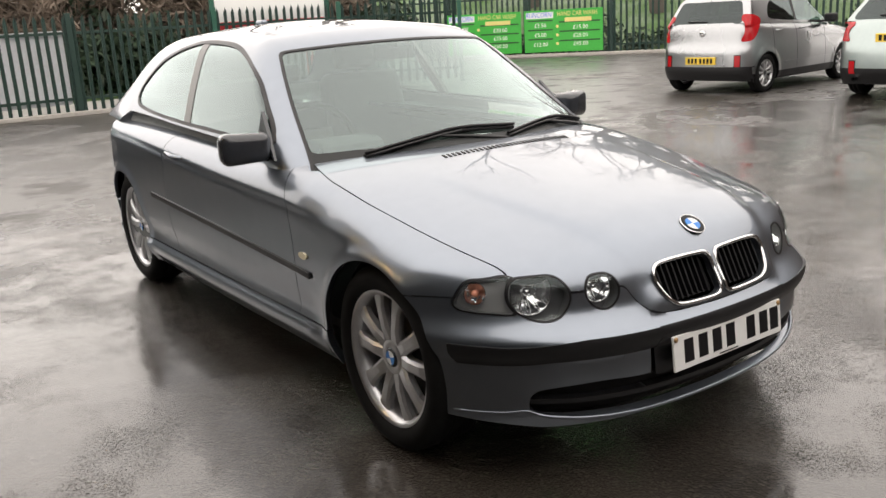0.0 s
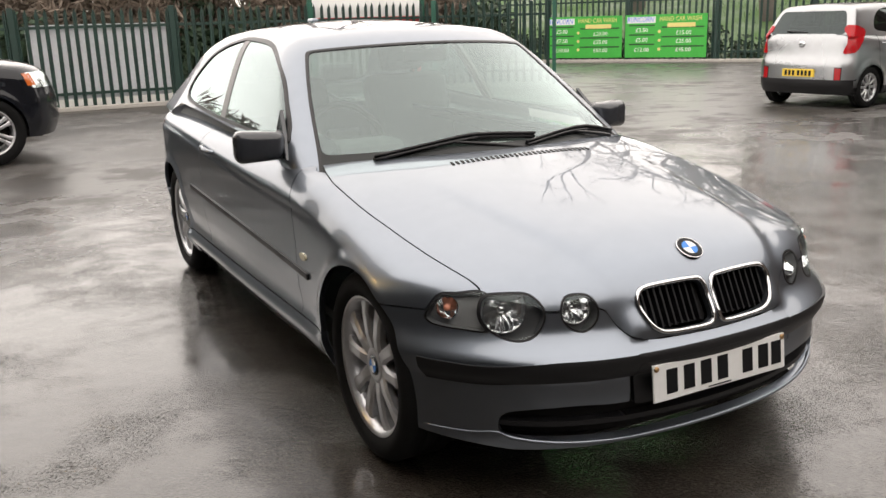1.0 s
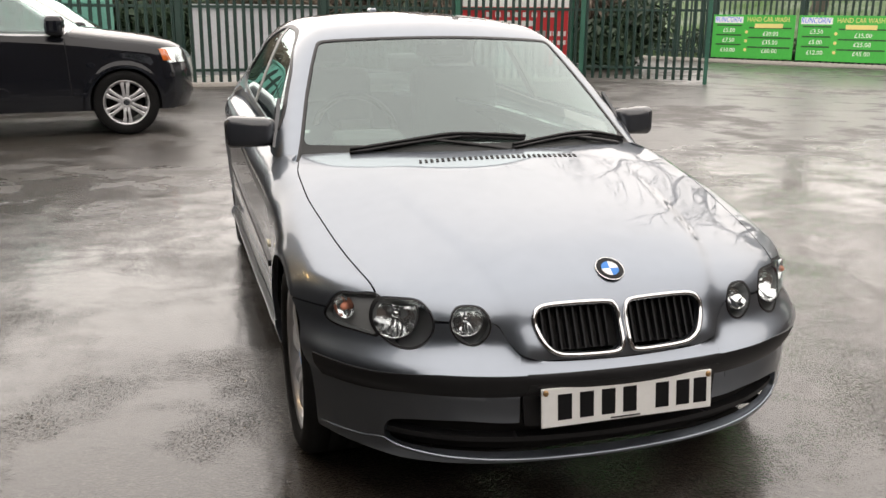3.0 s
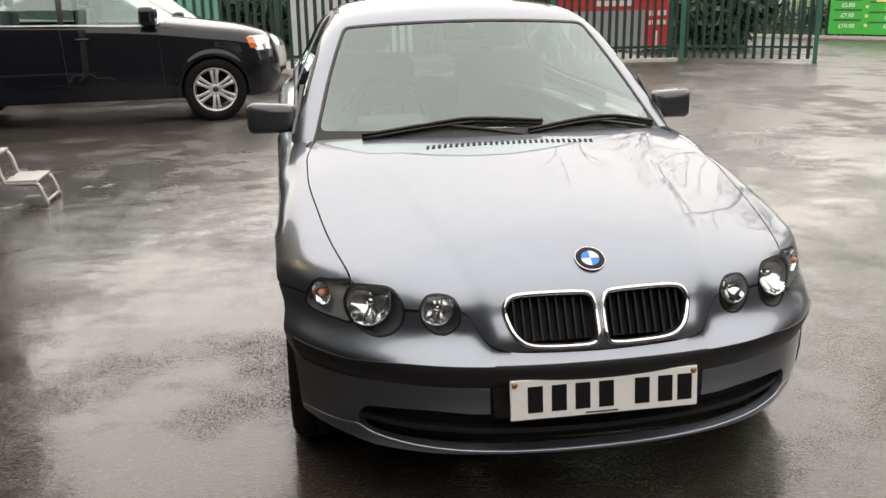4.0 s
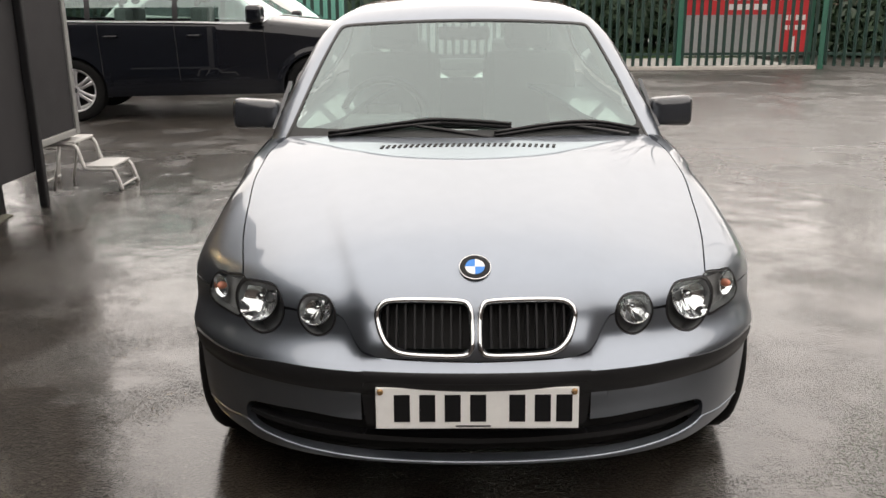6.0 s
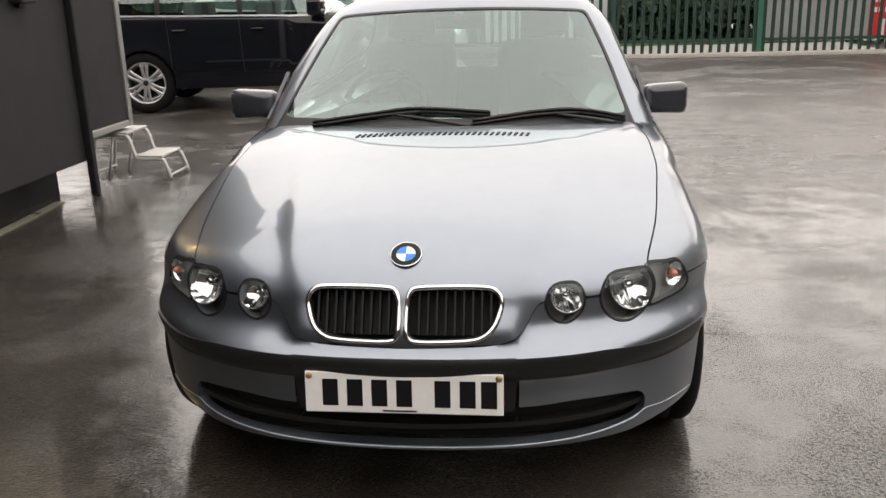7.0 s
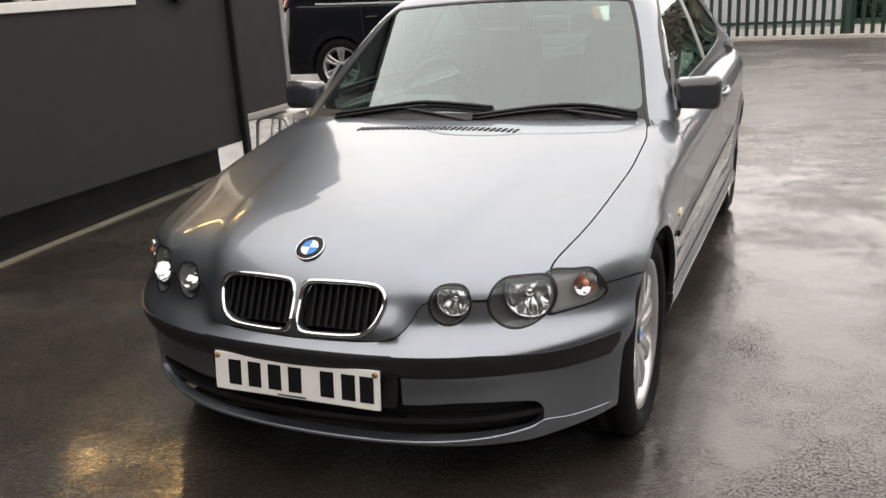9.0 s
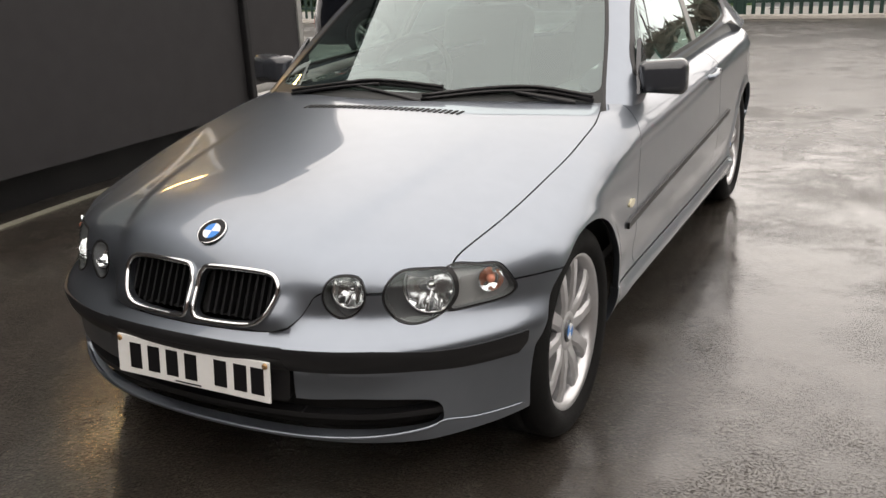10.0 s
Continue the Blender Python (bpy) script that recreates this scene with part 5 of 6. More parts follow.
def build_car(s, paint, label, m, step=.028, name="car"):
    car = thing(name, label, "car", m)
    body, house = car_fields(s)
    arch = lambda p: s["arch"] - np.minimum(np.hypot(Y(p), Z(p) - s["tyre"]), np.hypot(Y(p) - s["base"], Z(p) - s["tyre"]))
    end = s["tail"][2][1]
    lowz = lambda p: s["low"] - Z(p)
    under = lambda p: Z(p) - keys(Y(p), s["belt"])
    clad = lambda p: Z(p) - s["clad"]
    flank = Sheet(body, (-1, 0, -.35), (.25, -1.1, .12), (1.05, end + .1, 1.3), step)
    both(flank, "side_panel", [arch, lambda p: -clad(p), under, lambda p: keys(Z(p), s["nose"]) + .10 - Y(p), lambda p: Y(p) - end + .10], paint, car)
    both(flank, "side_cladding", [arch, lowz, clad], s["trim"], car, lift=.006, flange=.02)
    for y in s["seams"]:
        both(flank, "door_seam", [lambda p, y=y: Y(p) - y - .05 * (Z(p) - .7) - .004, lambda p, y=y: y + .05 * (Z(p) - .7) - .004 - Y(p), lambda p: s["clad"] - Z(p), under, arch], GAP_BLACK, car, lift=.0015)
    both(flank, "side_strip", [lambda p: Z(p) - s["strip"] - .012, lambda p: s["strip"] - .012 - Z(p), lambda p: .5 - Y(p), lambda p: Y(p) - s["base"] + .5], paint, car, lift=.008, flange=.01)
    over = Sheet(body, (0, .55, -.83), (-1, -1.1, .3), (1, .9, 1.35), step)
    part("bonnet", over.cut("bonnet", [lambda p: Y(p) - s["screen"][0] - .1 - .35 * X(p) ** 2, lambda p: s["lamp"][2] - Z(p), lambda p: X(p) - keys(Y(p), s["plan"]) + .05]), paint, car)
    front = Sheet(body, (0, .99, -.1), (-1, -1.1, .12), (1, .3, 1.1), step)
    part("front_bumper", front.cut("front_bumper", [lambda p: Z(p) - s["lamp"][2], lambda p: s["clad"] - Z(p), lambda p: Y(p) - keys(Z(p), s["nose"]) - .32]), paint, car)
    part("front_skirt", front.cut("front_skirt", [lowz, clad, lambda p: Y(p) - keys(Z(p), s["nose"]) - .32], lift=.004), s["trim"], car)
    aft = Sheet(body, (0, -.99, -.1), (-1, s["base"] - .2, .12), (1, end + .1, 1.3), step)
    part("tail_panel", aft.cut("tail_panel", [lambda p: s.get("rear_clad", s["clad"]) - Z(p), under, lambda p: end - .32 - Y(p)]), paint, car)
    part("rear_skirt", aft.cut("rear_skirt", [lowz, lambda p: Z(p) - s.get("rear_clad", s["clad"]), lambda p: end - .32 - Y(p)], lift=.004), s["trim"], car)
    # cabin
    dlo = lambda p: loop_distance(Y(p), Z(p), spline(s["dlo"], 4, True))
    shell = Sheet(house, (-.8, .05, -.6), (0, -.2, s["belt"][0][1] - .1), (1, end + .1, s["roof"][2][1] + .05), step)
    ws_edge = lambda p: smax(X(p) - keys(Z(p), [(a, b - .075) for a, b in s["glass"]]), Y(p) - (s["screen"][0] + (s["header"] - s["screen"][1]) * s["screen"][2] + .3 * X(p) ** 2), .06)
    rear_edge = lambda p: smax(smax(X(p) - keys(Z(p), [(a, b - .10) for a, b in s["glass"]]), s["rear_glass"][0] - Z(p), .08), Z(p) - s["rear_glass"][1], .06)
    at_back = lambda p: s["hatch"][0] - (Z(p) - s["hatch"][1]) * s["hatch"][2] - .25 - Y(p)
    rear_win = lambda p: np.maximum(rear_edge(p), at_back(p))
    above = lambda p: keys(Y(p), s["belt"]) - .01 - Z(p)
    mid = lambda p: -p[..., 0] - .001
    both(shell, "roof", [lambda p: -ws_edge(p), lambda p: -dlo(p), lambda p: -rear_win(p), above, mid], paint, car)
    posts = s["posts"]
    for i, (a, b) in enumerate(zip([-9] + posts, posts + [9])):
        both(shell, "side_window", [dlo, lambda p, a=a: a + .03 - Y(p), lambda p, b=b: Y(p) - b + .03], s["tint"][i], car, lift=-.004)
    for a in posts:
        both(shell, "pillar", [dlo, lambda p, a=a: Y(p) - a - .031, lambda p, a=a: a - .031 - Y(p)], BLACK_TRIM, car)
    if s.get("bright"):
        both(shell, "window_trim", [lambda p: dlo(p) - .012, lambda p: -dlo(p) - .008, lambda p: Y(p) - s["base"] - .3], SATIN, car, lift=.003)
    face = Sheet(house, (0, .8, -.6), (-.9, -.2, s["belt"][0][1] - .1), (.9, 1.9, s["roof"][2][1] + .05), step)
    part("windscreen", face.cut("windscreen", [ws_edge, lambda p: s["belt"][0][1] - .02 - Z(p)]), WINDSCREEN, car)
    rear = Sheet(house, (0, -.9, -.3), (-.9, s["base"] - .6, s["belt"][0][1] - .1), (.9, end + .2, s["roof"][2][1] + .05), step)
    part("rear_window", rear.cut("rear_window", [rear_win], lift=.002), DARK_GLASS, car)
    # cabin floor and seats seen through the glass
    part("cabin_lining", boxes(((-.68, .6, s["belt"][0][1] - .35), (.68, end - .5, s["belt"][0][1] - .30))), TRIM_GREY, car)
    for x in (-.36, .36):
        for y in (1.35, 2.25):
            part("seat", boxes(((x - .24, y, s["belt"][0][1] - .4), (x + .24, y + .14, s["belt"][0][1] + .22)), ((x - .13, y + .03, s["belt"][0][1] + .26), (x + .13, y + .11, s["belt"][0][1] + .42)), bevel=.04), s["seat"], car)
    part("underbody", boxes(((-.74, -.55, s["low"] - .02), (.74, end - .25, s["low"] + .25))), GAP_BLACK, car)
    inner = Sheet(lambda p: body(p) + .07, (-1, 0, -.35), (.25, -1.0, .15), (1.0, end, 1.3), .07)
    both(inner, "inner_body", [arch, lambda p: s["low"] + .02 - Z(p), lambda p: under(p) + .03], GAP_BLACK, car)
    for y in (0, s["base"]):
        for k in (1, -1):
            bm = lathe([(k * (s["plan"][2][1] - .06), s["arch"] + .002), (k * .5, s["arch"] + .02), (k * .48, .03)], 32)
            bmesh.ops.delete(bm, geom=[v for v in bm.verts if v.co.z < -.06], context="VERTS")
            bmesh.ops.transform(bm, matrix=pose(0, y, s["tyre"]), verts=bm.verts)
            part("arch_liner", bm, GAP_BLACK, car)
    # lamps
    lamp = Sheet(body, (-.4, .88, -.25), (.2, -1.1, .4), (1.0, .2, 1.2), .014)
    for k in (False, True):
        x0, x1, z0, z1 = s["lamp"]
        cut = lambda p: smax(smax(np.abs(X(p) - (x0 + x1) / 2) - (x1 - x0) / 2, np.abs(Z(p) - (z0 + z1) / 2) - (z1 - z0) / 2, .05), keys(Z(p), s["nose"]) - .2 - Y(p), .01)
        ahead = lambda p: Y(p) - keys(Z(p), s["nose"]) - s["lamp_back"]
        h = part("headlight", lamp.cut("headlight", [cut, ahead], lift=.003, mirror=k), REFLECTOR, car)
        part("lens", lamp.cut("lens", [cut, ahead], lift=.012, flange=.012, mirror=k), LENS, h)
        part("side_lamp", flank.cut("side_lamp", [lambda p: np.abs(Z(p) - (z0 + z1) / 2 - .01) - (z1 - z0) / 2 + .018, lambda p: keys(Z(p), s["nose"]) + s["lamp_back"] - .05 - Y(p), lambda p: Y(p) - keys(Z(p), s["nose"]) - s["lamp_back"] - .04, lambda p: .45 - X(p)], lift=.006, flange=.012, mirror=k), ORANGE_LENS, h, "orange side lamp")
    tail_f = lambda p: np.minimum(body(p), np.maximum(house(p), s["belt"][-1][1] - .06 - Z(p)))
    for way, low, high in (((-.55, -.8, -.2), (.2, s["base"], .3), (1.0, end + .15, 1.5)),):
        stern = Sheet(tail_f, way, low, high, .016)
        lx0, lz0, lz1 = s["tail_lamp"]
        rise_z = (lz1 - lz0) / .38
        shape = spline([(lx0 + a - .64, lz0 + (b - .79) * rise_z) for a, b in ((.66, 1.10), (.70, 1.165), (.80, 1.17), (.95, 1.15), (1.08, 1.08), (1.00, .93), (.88, .81), (.76, .785), (.64, .79), (.70, .92), (.70, 1.03))], 3, True)
        round_ = lambda p: np.maximum(X(p) - .05, 0) + np.maximum(end - .05 - Y(p), 0)
        both(stern, "tail_light", [lambda p: loop_distance(round_(p), Z(p), shape)], RED_LENS, car, "red tail light", lift=.008, flange=.014)
        fog = Sheet(tail_f, (-.3, -.94, -.1), (.3, s["base"], .3), (.85, end + .15, .75), .012)
        spot = lambda w, h: [lambda p: Z(p) - s["fog"] - h, lambda p: s["fog"] - h - Z(p), lambda p: X(p) - s["fog_x"] - w, lambda p: s["fog_x"] - w - X(p), lambda p: end - .3 - Y(p)]
        for twin, seat_ in zip(both(fog, "rear_reflector", spot(.050, .095), BLACK_TRIM, car, "red reflector in a black surround", lift=.004, flange=.01), (False, True)):
            part("lens", fog.cut("lens", spot(.040, .080), lift=.008, flange=.008, mirror=seat_), RED_LENS, twin)
    wy = s["hatch"][0] - (s["rear_glass"][0] + .05 - s["hatch"][1]) * s["hatch"][2] + .012
    part("rear_wiper", tube([(-.05, wy, s["rear_glass"][0] + .035), (.12, wy, s["rear_glass"][0] + .05), (.30, wy - .01, s["rear_glass"][0] + .05)], .010, 6), BLACK_TRIM, car)
    # plate, badge, handles, mirrors
    plate_y = float(keys(s["plate"], s["tail"])) + .012
    pl = part("number_plate", boxes(((-.26, plate_y - .02, s["plate"] - .055), (.26, plate_y, s["plate"] + .055)), bevel=.004), PLATE_YELLOW, car, "yellow number plate with plain dark bars")
    for i in range(7):
        x = -.195 + i * .062 + (.02 if i > 3 else 0)
        part("plate_bar", boxes(((x - .019, plate_y, s["plate"] - .036), (x + .019, plate_y + .002, s["plate"] + .036))), INK, pl)
    bm = lathe([(0, .001), (.008, .04), (0, .05)], 24)
    by = float(keys(s["badge"], s["tail"])) + .004
    bmesh.ops.transform(bm, matrix=pose(0, by, s["badge"], 0, 0, 90), verts=bm.verts)
    part("tail_badge", bm, CHROME, car, "plain oval chrome badge")
    for k in (1, -1):
        for y in s["handles"]:
            w = float(keys(y, s["plan"]) + keys(s["grip"], s["section"]))
            part("door_handle", tube([(k * (w - .01), y - .09, s["grip"]), (k * (w + .03), y - .06, s["grip"]), (k * (w + .034), y + .04, s["grip"]), (k * (w - .01), y + .08, s["grip"])], .013, 8), paint, car)
        bm = bmesh.new()
        box(bm, (-.10, -.06, -.07), (.10, .06, .07), .035, segments=3)
        w = float(keys(s["screen"][1], s["glass"]))
        bmesh.ops.transform(bm, matrix=pose(k * (w + .13), s["mirror"][0], s["mirror"][1], 0, 0, k * 8) @ Matrix.Scale(s.get("mirror_scale", 1.0), 4), verts=bm.verts)
        mr = part("door_mirror", bm, s["mirror_paint"], car)
        part("mirror_foot", boxes(((k * (w - .02), s["mirror"][0] - .03, s["mirror"][1] - .07), (k * (w + .06), s["mirror"][0] + .03, s["mirror"][1] - .03)), bevel=.01), BLACK_TRIM, mr)
    if "pipe" in s:
        part("exhaust_pipe", tube([(s["pipe"], end - .4, .27), (s["pipe"], end + .0, .27)], .03, 14, caps=False), CHROME, car)
    for x, y in ((1, 0), (-1, 0), (1, s["base"]), (-1, s["base"])):
        road_wheel(car, (x * s["track"], y, s["tyre"]), 0 if x > 0 else 180, s["tyre"], s["rim"], s["tread"], s["spokes"], spoke=s.get("spoke", .017), spread=s.get("spread", .16))
    return car


SUV = dict(plan=[(-0.868, 0.78), (-0.511, 0.9), (0, 0.935), (1.4, 0.935), (2.9, 0.94), (3.6, 0.91), (3.87, 0.84)],
           section=[(0.173, -0.06), (0.344, -0.01), (0.572, 0), (0.914, -0.01), (1.142, -0.025), (1.313, -0.055), (1.484, -0.12)],
           base=2.857,
           tyre=0.365,
           arch=0.392,
           drop=0.05,
           bow=0.16,
           top=[(-0.894, 0.925), (-0.702, 1.017), (-0.383, 1.108), (0.1, 1.17), (0.6, 1.228), (1.2, 1.267), (3.9, 1.33)],
           nose=[(0.173, -0.715), (0.344, -0.817), (0.469, -0.858), (0.652, -0.855), (0.857, -0.805), (0.994, -0.747), (1.199, -0.485)],
           tail=[(0.173, 3.8), (0.401, 3.88), (0.629, 3.87), (0.857, 3.82), (1.313, 3.76), (1.484, 3.7)],
           low=0.287,
           clad=0.458,
           belt=[(0.3, 1.087), (0.8, 1.098), (2.0, 1.121), (3.8, 1.167)],
           strip=0.846,
           seams=[0.58, 1.62, 2.5],
           glass=[(1.085, 0.9), (1.313, 0.865), (1.527, 0.78), (1.74, 0.67), (1.868, 0.6)],
           roof=[(0.8, 1.672), (1.3, 1.757), (1.9, 1.796), (2.8, 1.8), (3.7, 1.757)],
           screen=(0.42, 1.222, 1.55),
           header=1.706,
           hatch=(3.55, 1.569, 0.45),
           rear_glass=(1.356, 1.672),
           dlo=[(0.6, 1.138), (1.6, 1.144), (2.6, 1.161), (3.35, 1.195), (3.5, 1.33), (3.42, 1.638), (2.9, 1.71), (2.0, 1.719), (1.45, 1.689), (1.08, 1.535), (0.78, 1.356)],
           posts=[1.62, 2.62],
           tint=[SUV_GLASS, SUV_GLASS, SUV_GLASS],
           bright=True,
           trim=BLACK_PAINT,
           seat=TRIM_GREY,
           lamp=(0.58, 0.9, 0.806, 0.971),
           lamp_back=0.33,
           tail_lamp=(0.76, 1.085, 1.569),
           fog=0.572,
           fog_x=0.7,
           plate=0.914,
           badge=1.142,
           handles=[1.42, 2.38],
           grip=0.985,
           mirror=(0.68, 1.226),
           mirror_paint=BLACK_PAINT,
           track=0.82,
           rim=0.25,
           tread=0.225,
           spokes=6,
           spoke=0.018,
           spread=0.045,
           mirror_scale=1.5)
CITY = dict(plan=[(-.65, .66), (-.35, .765), (0, .79), (1.2, .795), (2.4, .80), (2.75, .775), (2.95, .70)],
            section=[(.15, -.05), (.3, -.01), (.5, 0), (.75, -.012), (.92, -.035), (1.1, -.08), (1.3, -.12)],
            base=2.385, tyre=.288, arch=.315, drop=.05, bow=.16,
            top=[(-.7, .70), (-.5, .80), (-.1, .90), (.3, .96), (.8, 1.02), (2.9, 1.12)],
            nose=[(.2, -.58), (.4, -.65), (.6, -.62), (.75, -.55), (.9, -.35)],
            tail=[(.2, 2.88), (.38, 2.945), (.6, 2.94), (.75, 2.91), (1.0, 2.88), (1.2, 2.8)],
            low=.20, clad=.30, rear_clad=.41, belt=[(.2, .92), (.8, .965), (2.0, 1.01), (2.95, 1.05)], strip=.42, seams=[.62, 1.52, 2.2],
            glass=[(.9, .745), (1.0, .725), (1.2, .665), (1.4, .59), (1.5, .55)], roof=[(.6, 1.36), (1.0, 1.445), (1.5, 1.48), (2.2, 1.475), (2.8, 1.43)],
            screen=(.25, .95, 1.5), header=1.38, hatch=(2.80, 1.15, .55), rear_glass=(1.03, 1.36),
            dlo=[(.55, 1.0), (1.4, 1.02), (2.0, 1.055), (2.25, 1.11), (2.15, 1.30), (1.9, 1.385), (1.4, 1.40), (1.05, 1.36), (.75, 1.18)],
            posts=[1.48], tint=[SIDE_GLASS, DARK_GLASS, DARK_GLASS], trim=BLACK_TRIM, seat=SEAT_GREY,
            lamp=(.40, .70, .62, .80), lamp_back=.30, tail_lamp=(.62, .78, 1.16), fog=.49, fog_x=.59, plate=.50, badge=.90,
            handles=[1.36, 2.05], grip=.90, mirror=(.62, 1.02), mirror_paint=BLACK_TRIM, track=.70, rim=.195, tread=.175, spokes=5, spread=.14)
FAMILY = dict(CITY, plan=[(-.8, .70), (-.4, .84), (0, .865), (1.2, .87), (2.6, .87), (3.1, .82), (3.5, .72)], base=2.62, tyre=.31, arch=.335,
              nose=[(.2, -.72), (.4, -.82), (.6, -.80), (.75, -.72), (.9, -.5)], tail=[(.2, 3.38), (.4, 3.47), (.6, 3.46), (.8, 3.42), (1.0, 3.36), (1.2, 3.25)],
              top=[(-.85, .68), (-.6, .78), (-.1, .88), (.4, .95), (.8, 1.0), (3.4, 1.06)], belt=[(.2, .91), (.8, .95), (2.0, .985), (3.4, 1.03)],
              glass=[(.9, .81), (1.0, .79), (1.2, .71), (1.4, .61), (1.5, .56)], roof=[(.7, 1.34), (1.1, 1.42), (1.6, 1.46), (2.4, 1.45), (3.1, 1.36)],
              hatch=(3.15, 1.15, 1.0), seams=[.65, 1.65, 2.4], dlo=[(.65, .985), (1.5, 1.0), (2.3, 1.03), (2.75, 1.08), (2.6, 1.24), (2.2, 1.345), (1.6, 1.365), (1.15, 1.31), (.85, 1.15)],
              posts=[1.62], tail_lamp=(.62, .76, 1.0), track=.76, rim=.205, tread=.2, plate=.80, badge=.93, fog=.42, fog_x=.55, low=.2, clad=.33, pipe=.5, spokes=5)

build_car(SUV, BLACK_PAINT, "black sport utility vehicle with bright window trim parked on wet asphalt", pose(-1.81, 9.02, 0, 0, 0, 97), name="suv")
build_car(CITY, WHITE_SILVER, "white and silver five-door city car parked on wet asphalt", pose(11.82, 6.91, 0, 0, 0, 95.6), name="city_car")
build_car(FAMILY, GREEN_SILVER, "pale green-silver hatchback parked beside the city car", pose(12.58, 4.1, 0, 0, 0, 95.6), name="hatchback")
build_car(FAMILY, PALE_PAINT, "pale hatchback parked behind the black vehicle", pose(-1.80, 12.1, 0, 0, 0, 96) @ Matrix.Scale(1.12, 4), name="hatchback")

# ---- beyond the fences: verge, hedge, trees, the road
def leaf_cloud(name, rng, blobs, per, size, mat, parent=None, slim=.45):
    """Thousands of small folded leaves scattered through a set of uneven blobs (centre, radii)."""
    verts, faces = [], []
    for c, r in blobs:
        for _ in range(per):
            d = rng.normal(size=3)
            d /= np.linalg.norm(d)
            q = np.array(c) + d * np.array(r) * rng.uniform(.35, 1.05)
            if q[2] < .02:
                q[2] = .02 + rng.uniform(0, .2)
            a = rng.normal(size=3); a /= np.linalg.norm(a)
            b = np.cross(a, rng.normal(size=3)); b /= np.linalg.norm(b)
            s = size * rng.uniform(.6, 1.4)
            k = len(verts)
            verts += [q - a * s, q + b * s * slim, q + a * s, q - b * s * slim + np.cross(a, b) * s * .2]
            faces += [(k, k + 1, k + 2), (k, k + 2, k + 3)]
    return part(name, mesh_of(name, verts, faces, False), mat, parent)


def limb(bm_parts, rng, start, way, length, radius, depth):
    """A crooked branch that forks."""
    pts, p, d = [start.copy()], start.copy(), way.normalized()
    n = 4
    for i in range(n):
        d = (d + Vector(rng.normal(size=3)) * .16 + Vector((0, 0, .05))).normalized()
        p = p + d * (length / n)
        pts.append(p.copy())
    bm_parts.append((pts, [radius * (1 - .55 * i / n) for i in range(n + 1)]))
    if depth > 0:
        for i in range(3 if depth > 1 else 4):
            k = rng.integers(2, n + 1)
            side = Vector(rng.normal(size=3)).normalized()
            limb(bm_parts, rng, pts[k], (d + side * .85).normalized(), length * rng.uniform(.5, .75), radius * .42, depth - 1)


def bare_tree(x, y, height, seed, forks=4, label="bare winter tree with a dark forked trunk"):
    rng = np.random.default_rng(seed)
    tree = thing("tree", label, "tree", pose(x, y, 0), group="bare trees")
    parts = []
    limb(parts, rng, Vector((0, 0, 0)), Vector((.02, 0, 1)), height * .45, height * .020, forks)
    for i, (pts, rad) in enumerate(parts[:1]):
        part("trunk", tube(pts, rad, 10), BARK, tree)
    rest = bmesh.new()
    for pts, rad in parts[1:]:
        t = tube(pts, rad, 4 if rad[0] < .02 else 6, caps=False)
        me = bpy.data.meshes.new("x")
        t.to_mesh(me); t.free()
        rest.from_mesh(me)
        bpy.data.meshes.remove(me)
    part("crown", rest, BARK, tree)
    return tree


rng = np.random.default_rng(7)
# grass bank behind the far fence
def verge(name, pts, z0, z1, mat, label):
    bm = bmesh.new()
    n = 24
    rows = []
    a, b, c, d = [Vector((*q, 0)) for q in pts]
    for i in range(n + 1):
        t = i / n
        rows.append([bm.verts.new(a.lerp(b, t).lerp(d.lerp(c, t), s) + Vector((0, 0, z0 + (z1 - z0) * s + (rng.uniform(-.06, .06) if 0 < s < 1 else 0)))) for s in (0, .2, .4, .6, .8, 1)])
    for r, q in zip(rows, rows[1:]):
        for i in range(5):
            f = bm.faces.new((r[i], r[i + 1], q[i + 1], q[i]))
            f.smooth = True
    return tagged(part(name, bm, mat, None), label, "ground", kind="structure")


fw = far_way
fn = Vector((-fw.y, fw.x))
back = lambda s, d: tuple(FAR_A + fw * s + fn * d)
verge("grass_bank", (back(-14, .5), back(26, .5), back(26, 9), back(-14, 9)), .02, 2.1, GRASS, "sloping grass bank behind the fence")
verge("grass_bank", ((-22, 17.6), (6.6, 17.6), (6.6, 20), (-22, 20)), .02, .25, GRASS, "rough grass strip behind the fence")
gv, gf = [], []
for _ in range(9000):
    if rng.uniform() < .6:
        s, d = rng.uniform(-8, 16), rng.uniform(.5, 9)
        q = FAR_A + fw * s + fn * d
        z = .02 + 2.08 * (d - .5) / 8.5
    else:
        q = Vector((rng.uniform(-14, 6.5), rng.uniform(17.6, 20)))
        z = .02 + .23 * (q.y - 17.6) / 2.4
    k, h, a = len(gv), rng.uniform(.05, .16), rng.uniform(0, 6.3)
    gv += [(q.x - .012 * math.cos(a), q.y - .012 * math.sin(a), z - .02), (q.x + .012 * math.cos(a), q.y + .012 * math.sin(a), z - .02), (q.x + rng.uniform(-.05, .05), q.y + rng.uniform(-.05, .05), z + h)]
    gf.append((k, k + 1, k + 2))
tagged(part("grass", mesh_of("grass", gv, gf, False), GRASS, None), "short rough grass blades on the bank", "grass", kind="stuff")

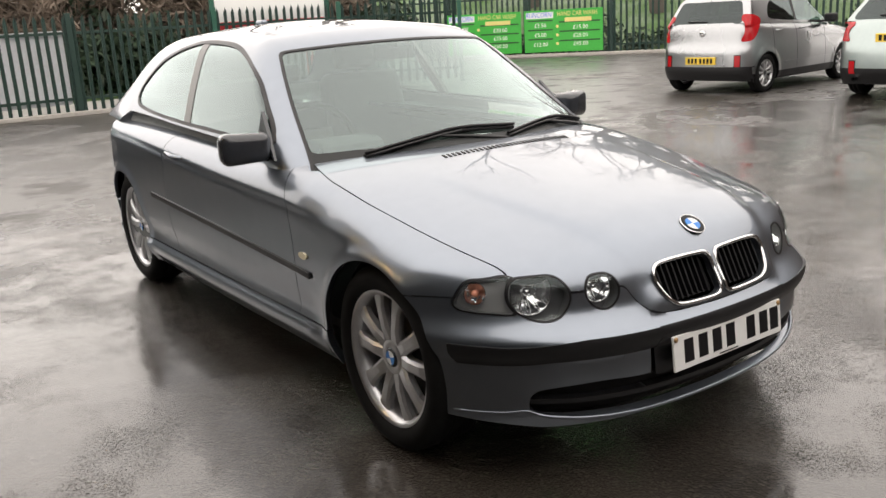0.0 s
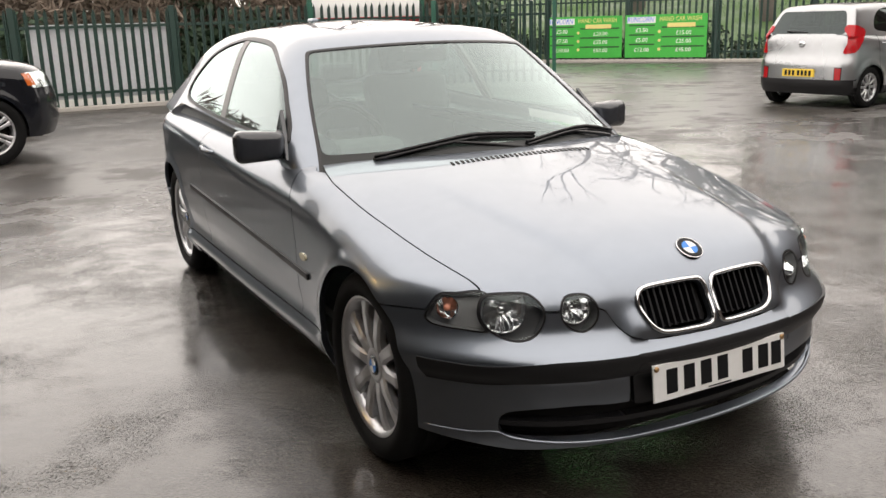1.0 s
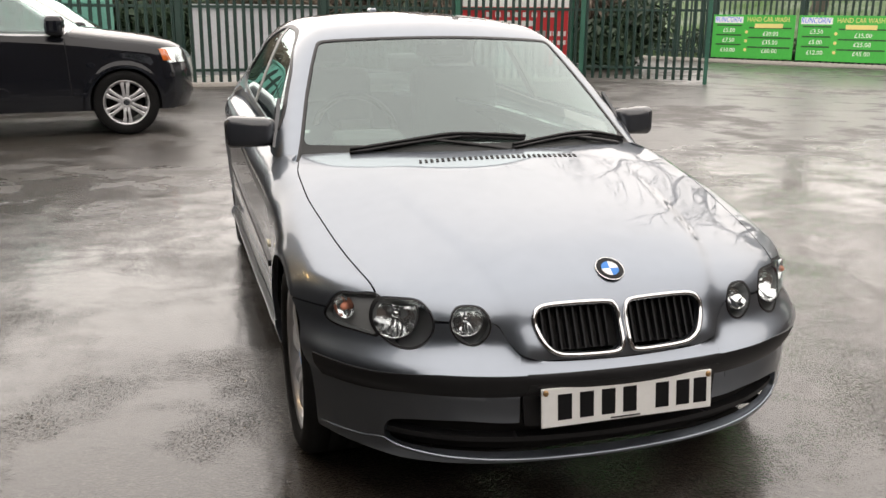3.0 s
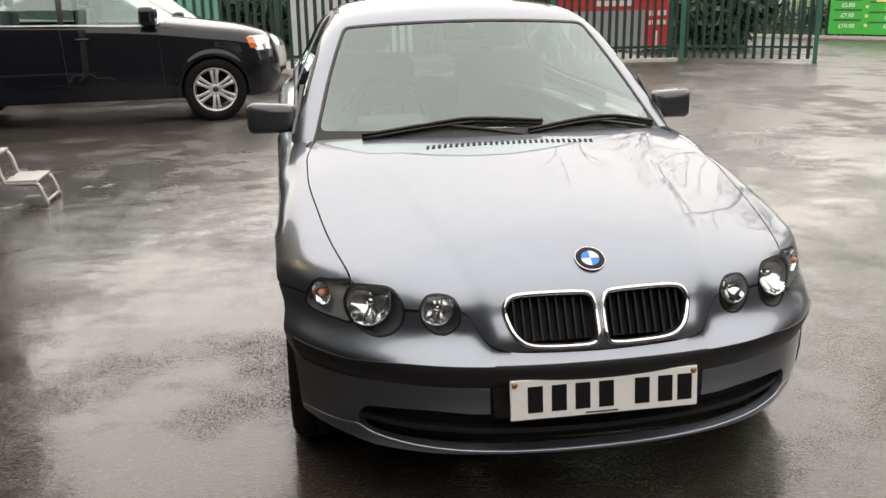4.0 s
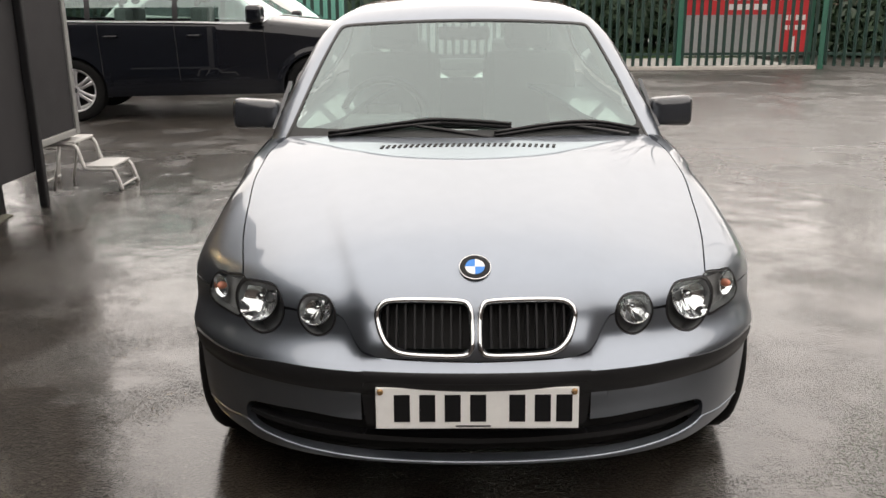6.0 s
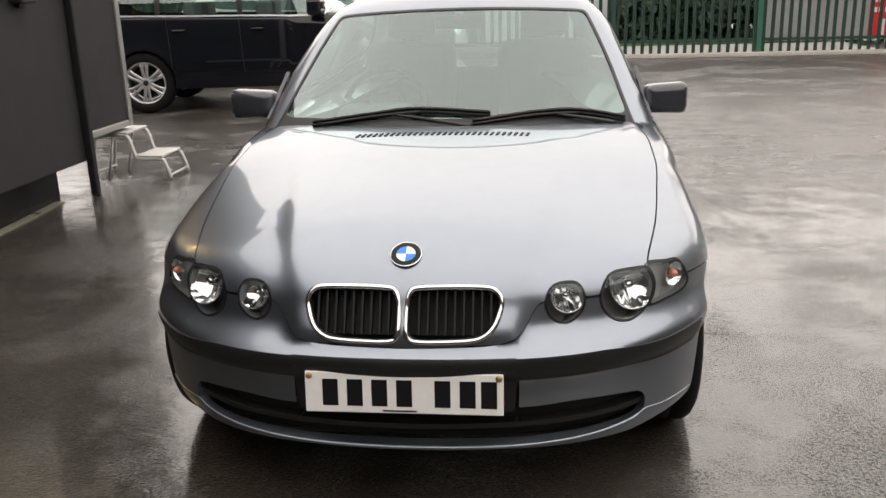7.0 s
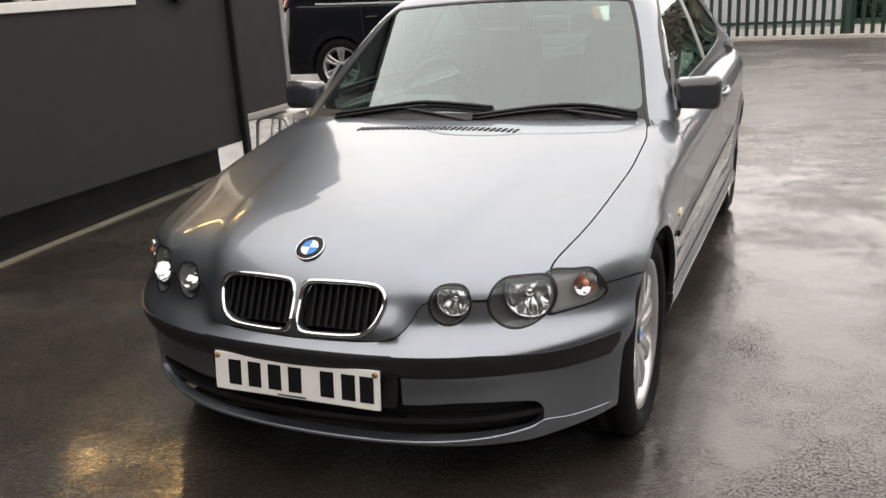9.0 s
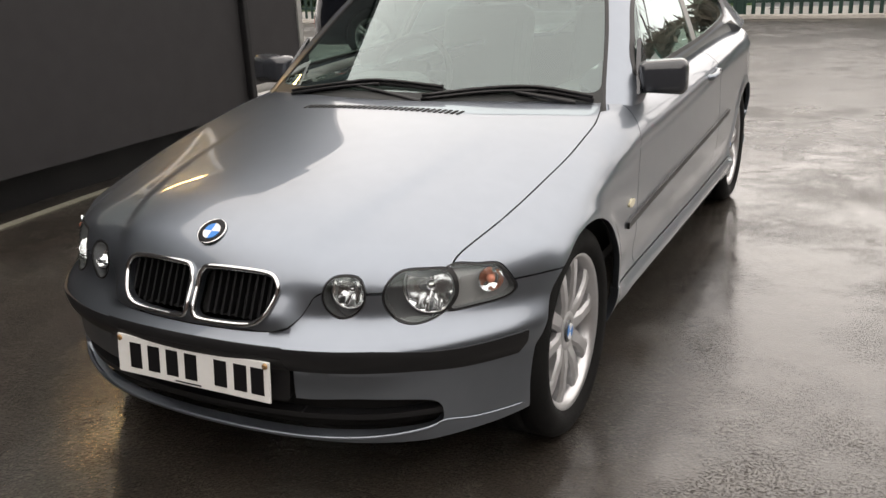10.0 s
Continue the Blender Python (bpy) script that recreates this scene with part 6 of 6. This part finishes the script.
# hedge and shrubs behind the fences
blobs = [((x + rng.uniform(-.3, .3), 18.6 + rng.uniform(-.5, 1.1), rng.uniform(.3, 1.3)), (.9, .7, rng.uniform(.5, .8))) for x in np.arange(-18, 11.0, .30)]
tagged(leaf_cloud("hedge", rng, blobs, 560, .135, LEAF_DARK), "dark tangled evergreen hedge behind the fence", "hedge", kind="stuff")
blobs = [((x + rng.uniform(-.4, .4), 18.9 + rng.uniform(-.5, .8), rng.uniform(1.3, 2.7)), (.9, .6, rng.uniform(.5, .9))) for x in np.arange(-18, 9.0, .42)]
tagged(leaf_cloud("twig_hedge", rng, blobs, 620, .28, TWIG, slim=.022), "tangle of bare brown winter twigs behind the fence", "hedge", kind="stuff")
blobs = []
for s in np.concatenate([np.arange(-16, 3, .5), np.arange(3, 34, .26)]):
    q = back(s, rng.uniform(21, 24))
    blobs.append(((q[0], q[1], rng.uniform(1.2, 4.0 if s < 3 else 12.5)), (1.5, 1.5, rng.uniform(.9, 1.4))))
tagged(leaf_cloud("tree_belt", rng, blobs, 300, .22, LEAF_DARK), "dark belt of trees beyond the road", "trees", kind="stuff")
blobs = []
for s in np.arange(-6, 18, .9):
    q = back(s, rng.uniform(.7, 1.3))
    blobs.append(((q[0], q[1], rng.uniform(.25, .6)), (.6, .6, rng.uniform(.35, .6))))
tagged(leaf_cloud("shrubs", rng, blobs, 420, .07, LEAF_DARK), "low dark ivy and shrubs along the far fence", "shrubs", kind="stuff")
for x, y, h, s in ((-9, 19, 3.6, 1), (-3.5, 21, 3.8, 2), (1.5, 20, 3.9, 3), (7.5, 24.5, 12, 4), (23, 14.5, 14, 6), (26, 7, 14, 7), (14.5, 28, 15, 8), (28, 19, 16, 9), (22, -2, 12, 10), (21.5, 18.5, 15, 11), (25.5, 11, 14, 12), (24.5, 3.0, 14, 13), (10.5, 27, 13, 16), (24, 30, 21, 17), (17, 31, 19, 18), (31, 24, 20, 19), (20, 24, 16, 14), (28, 14.5, 16, 15)):
    bare_tree(x, y, h, s, 6 if h > 17 else 5 if h > 11 else 4)


def evergreen(x, y, height, radius, seed):
    rg = np.random.default_rng(seed)
    tree = thing("tree", "dense dark evergreen tree behind the fence", "tree", pose(x, y, 0), group="evergreen trees")
    part("trunk", tube([(0, 0, 0), (.05, .02, height * .5), (0, 0, height * .9)], [.16, .11, .04], 8), BARK, tree)
    bl = []
    for _ in range(26):
        z = rg.uniform(.12, .95) * height
        w = radius * (1.05 - z / height) + .25
        a = rg.uniform(0, 6.3)
        bl.append(((w * .6 * math.cos(a), w * .6 * math.sin(a), z), (w * .65, w * .65, height * .10)))
    leaf_cloud("crown", rg, bl, 260, .13, LEAF_DARK, tree)


for x, y, h, r, s in ((-9.0, 19.6, 3.4, 1.8, 21), (2.6, 19.8, 3.2, 1.7, 23)):
    evergreen(x, y, h, r, s)

# the road above the bank and what stands on it
road = verge("road", (back(-40, 9), back(60, 9), back(60, 20), back(-40, 20)), 2.1, 2.15, FAR_GROUND, "grey road above the grass bank")
q = Vector(back(-4.5, 12))
build_car(FAMILY, BLACK_PAINT, "dark hatchback standing on the road above the bank", pose(q.x, q.y, 2.12, 0, 0, 90 + far_turn + 180), name="hatchback", step=.05)

# unseen brick walls, added to close the yard and darken what the coupe reflects
brick = material("brown_brick", (0.055, 0.040, 0.034), 0.85, vary=0.3, scale=4, grain=0.5, grain_scale=30)
for a, b, label in (((-12, -8.9, 0), (13, -8.5, 4.7), "unseen brown brick wall added to close the yard and darken reflections"), ((13, -8.9, 0), (13.4, 5.0, 5.9), "unseen brown brick side wall added to close the yard and darken reflections")):
    wall = part("wall_back", boxes((a, b)), brick, None)
    tagged(wall, label, "wall", kind="structure")
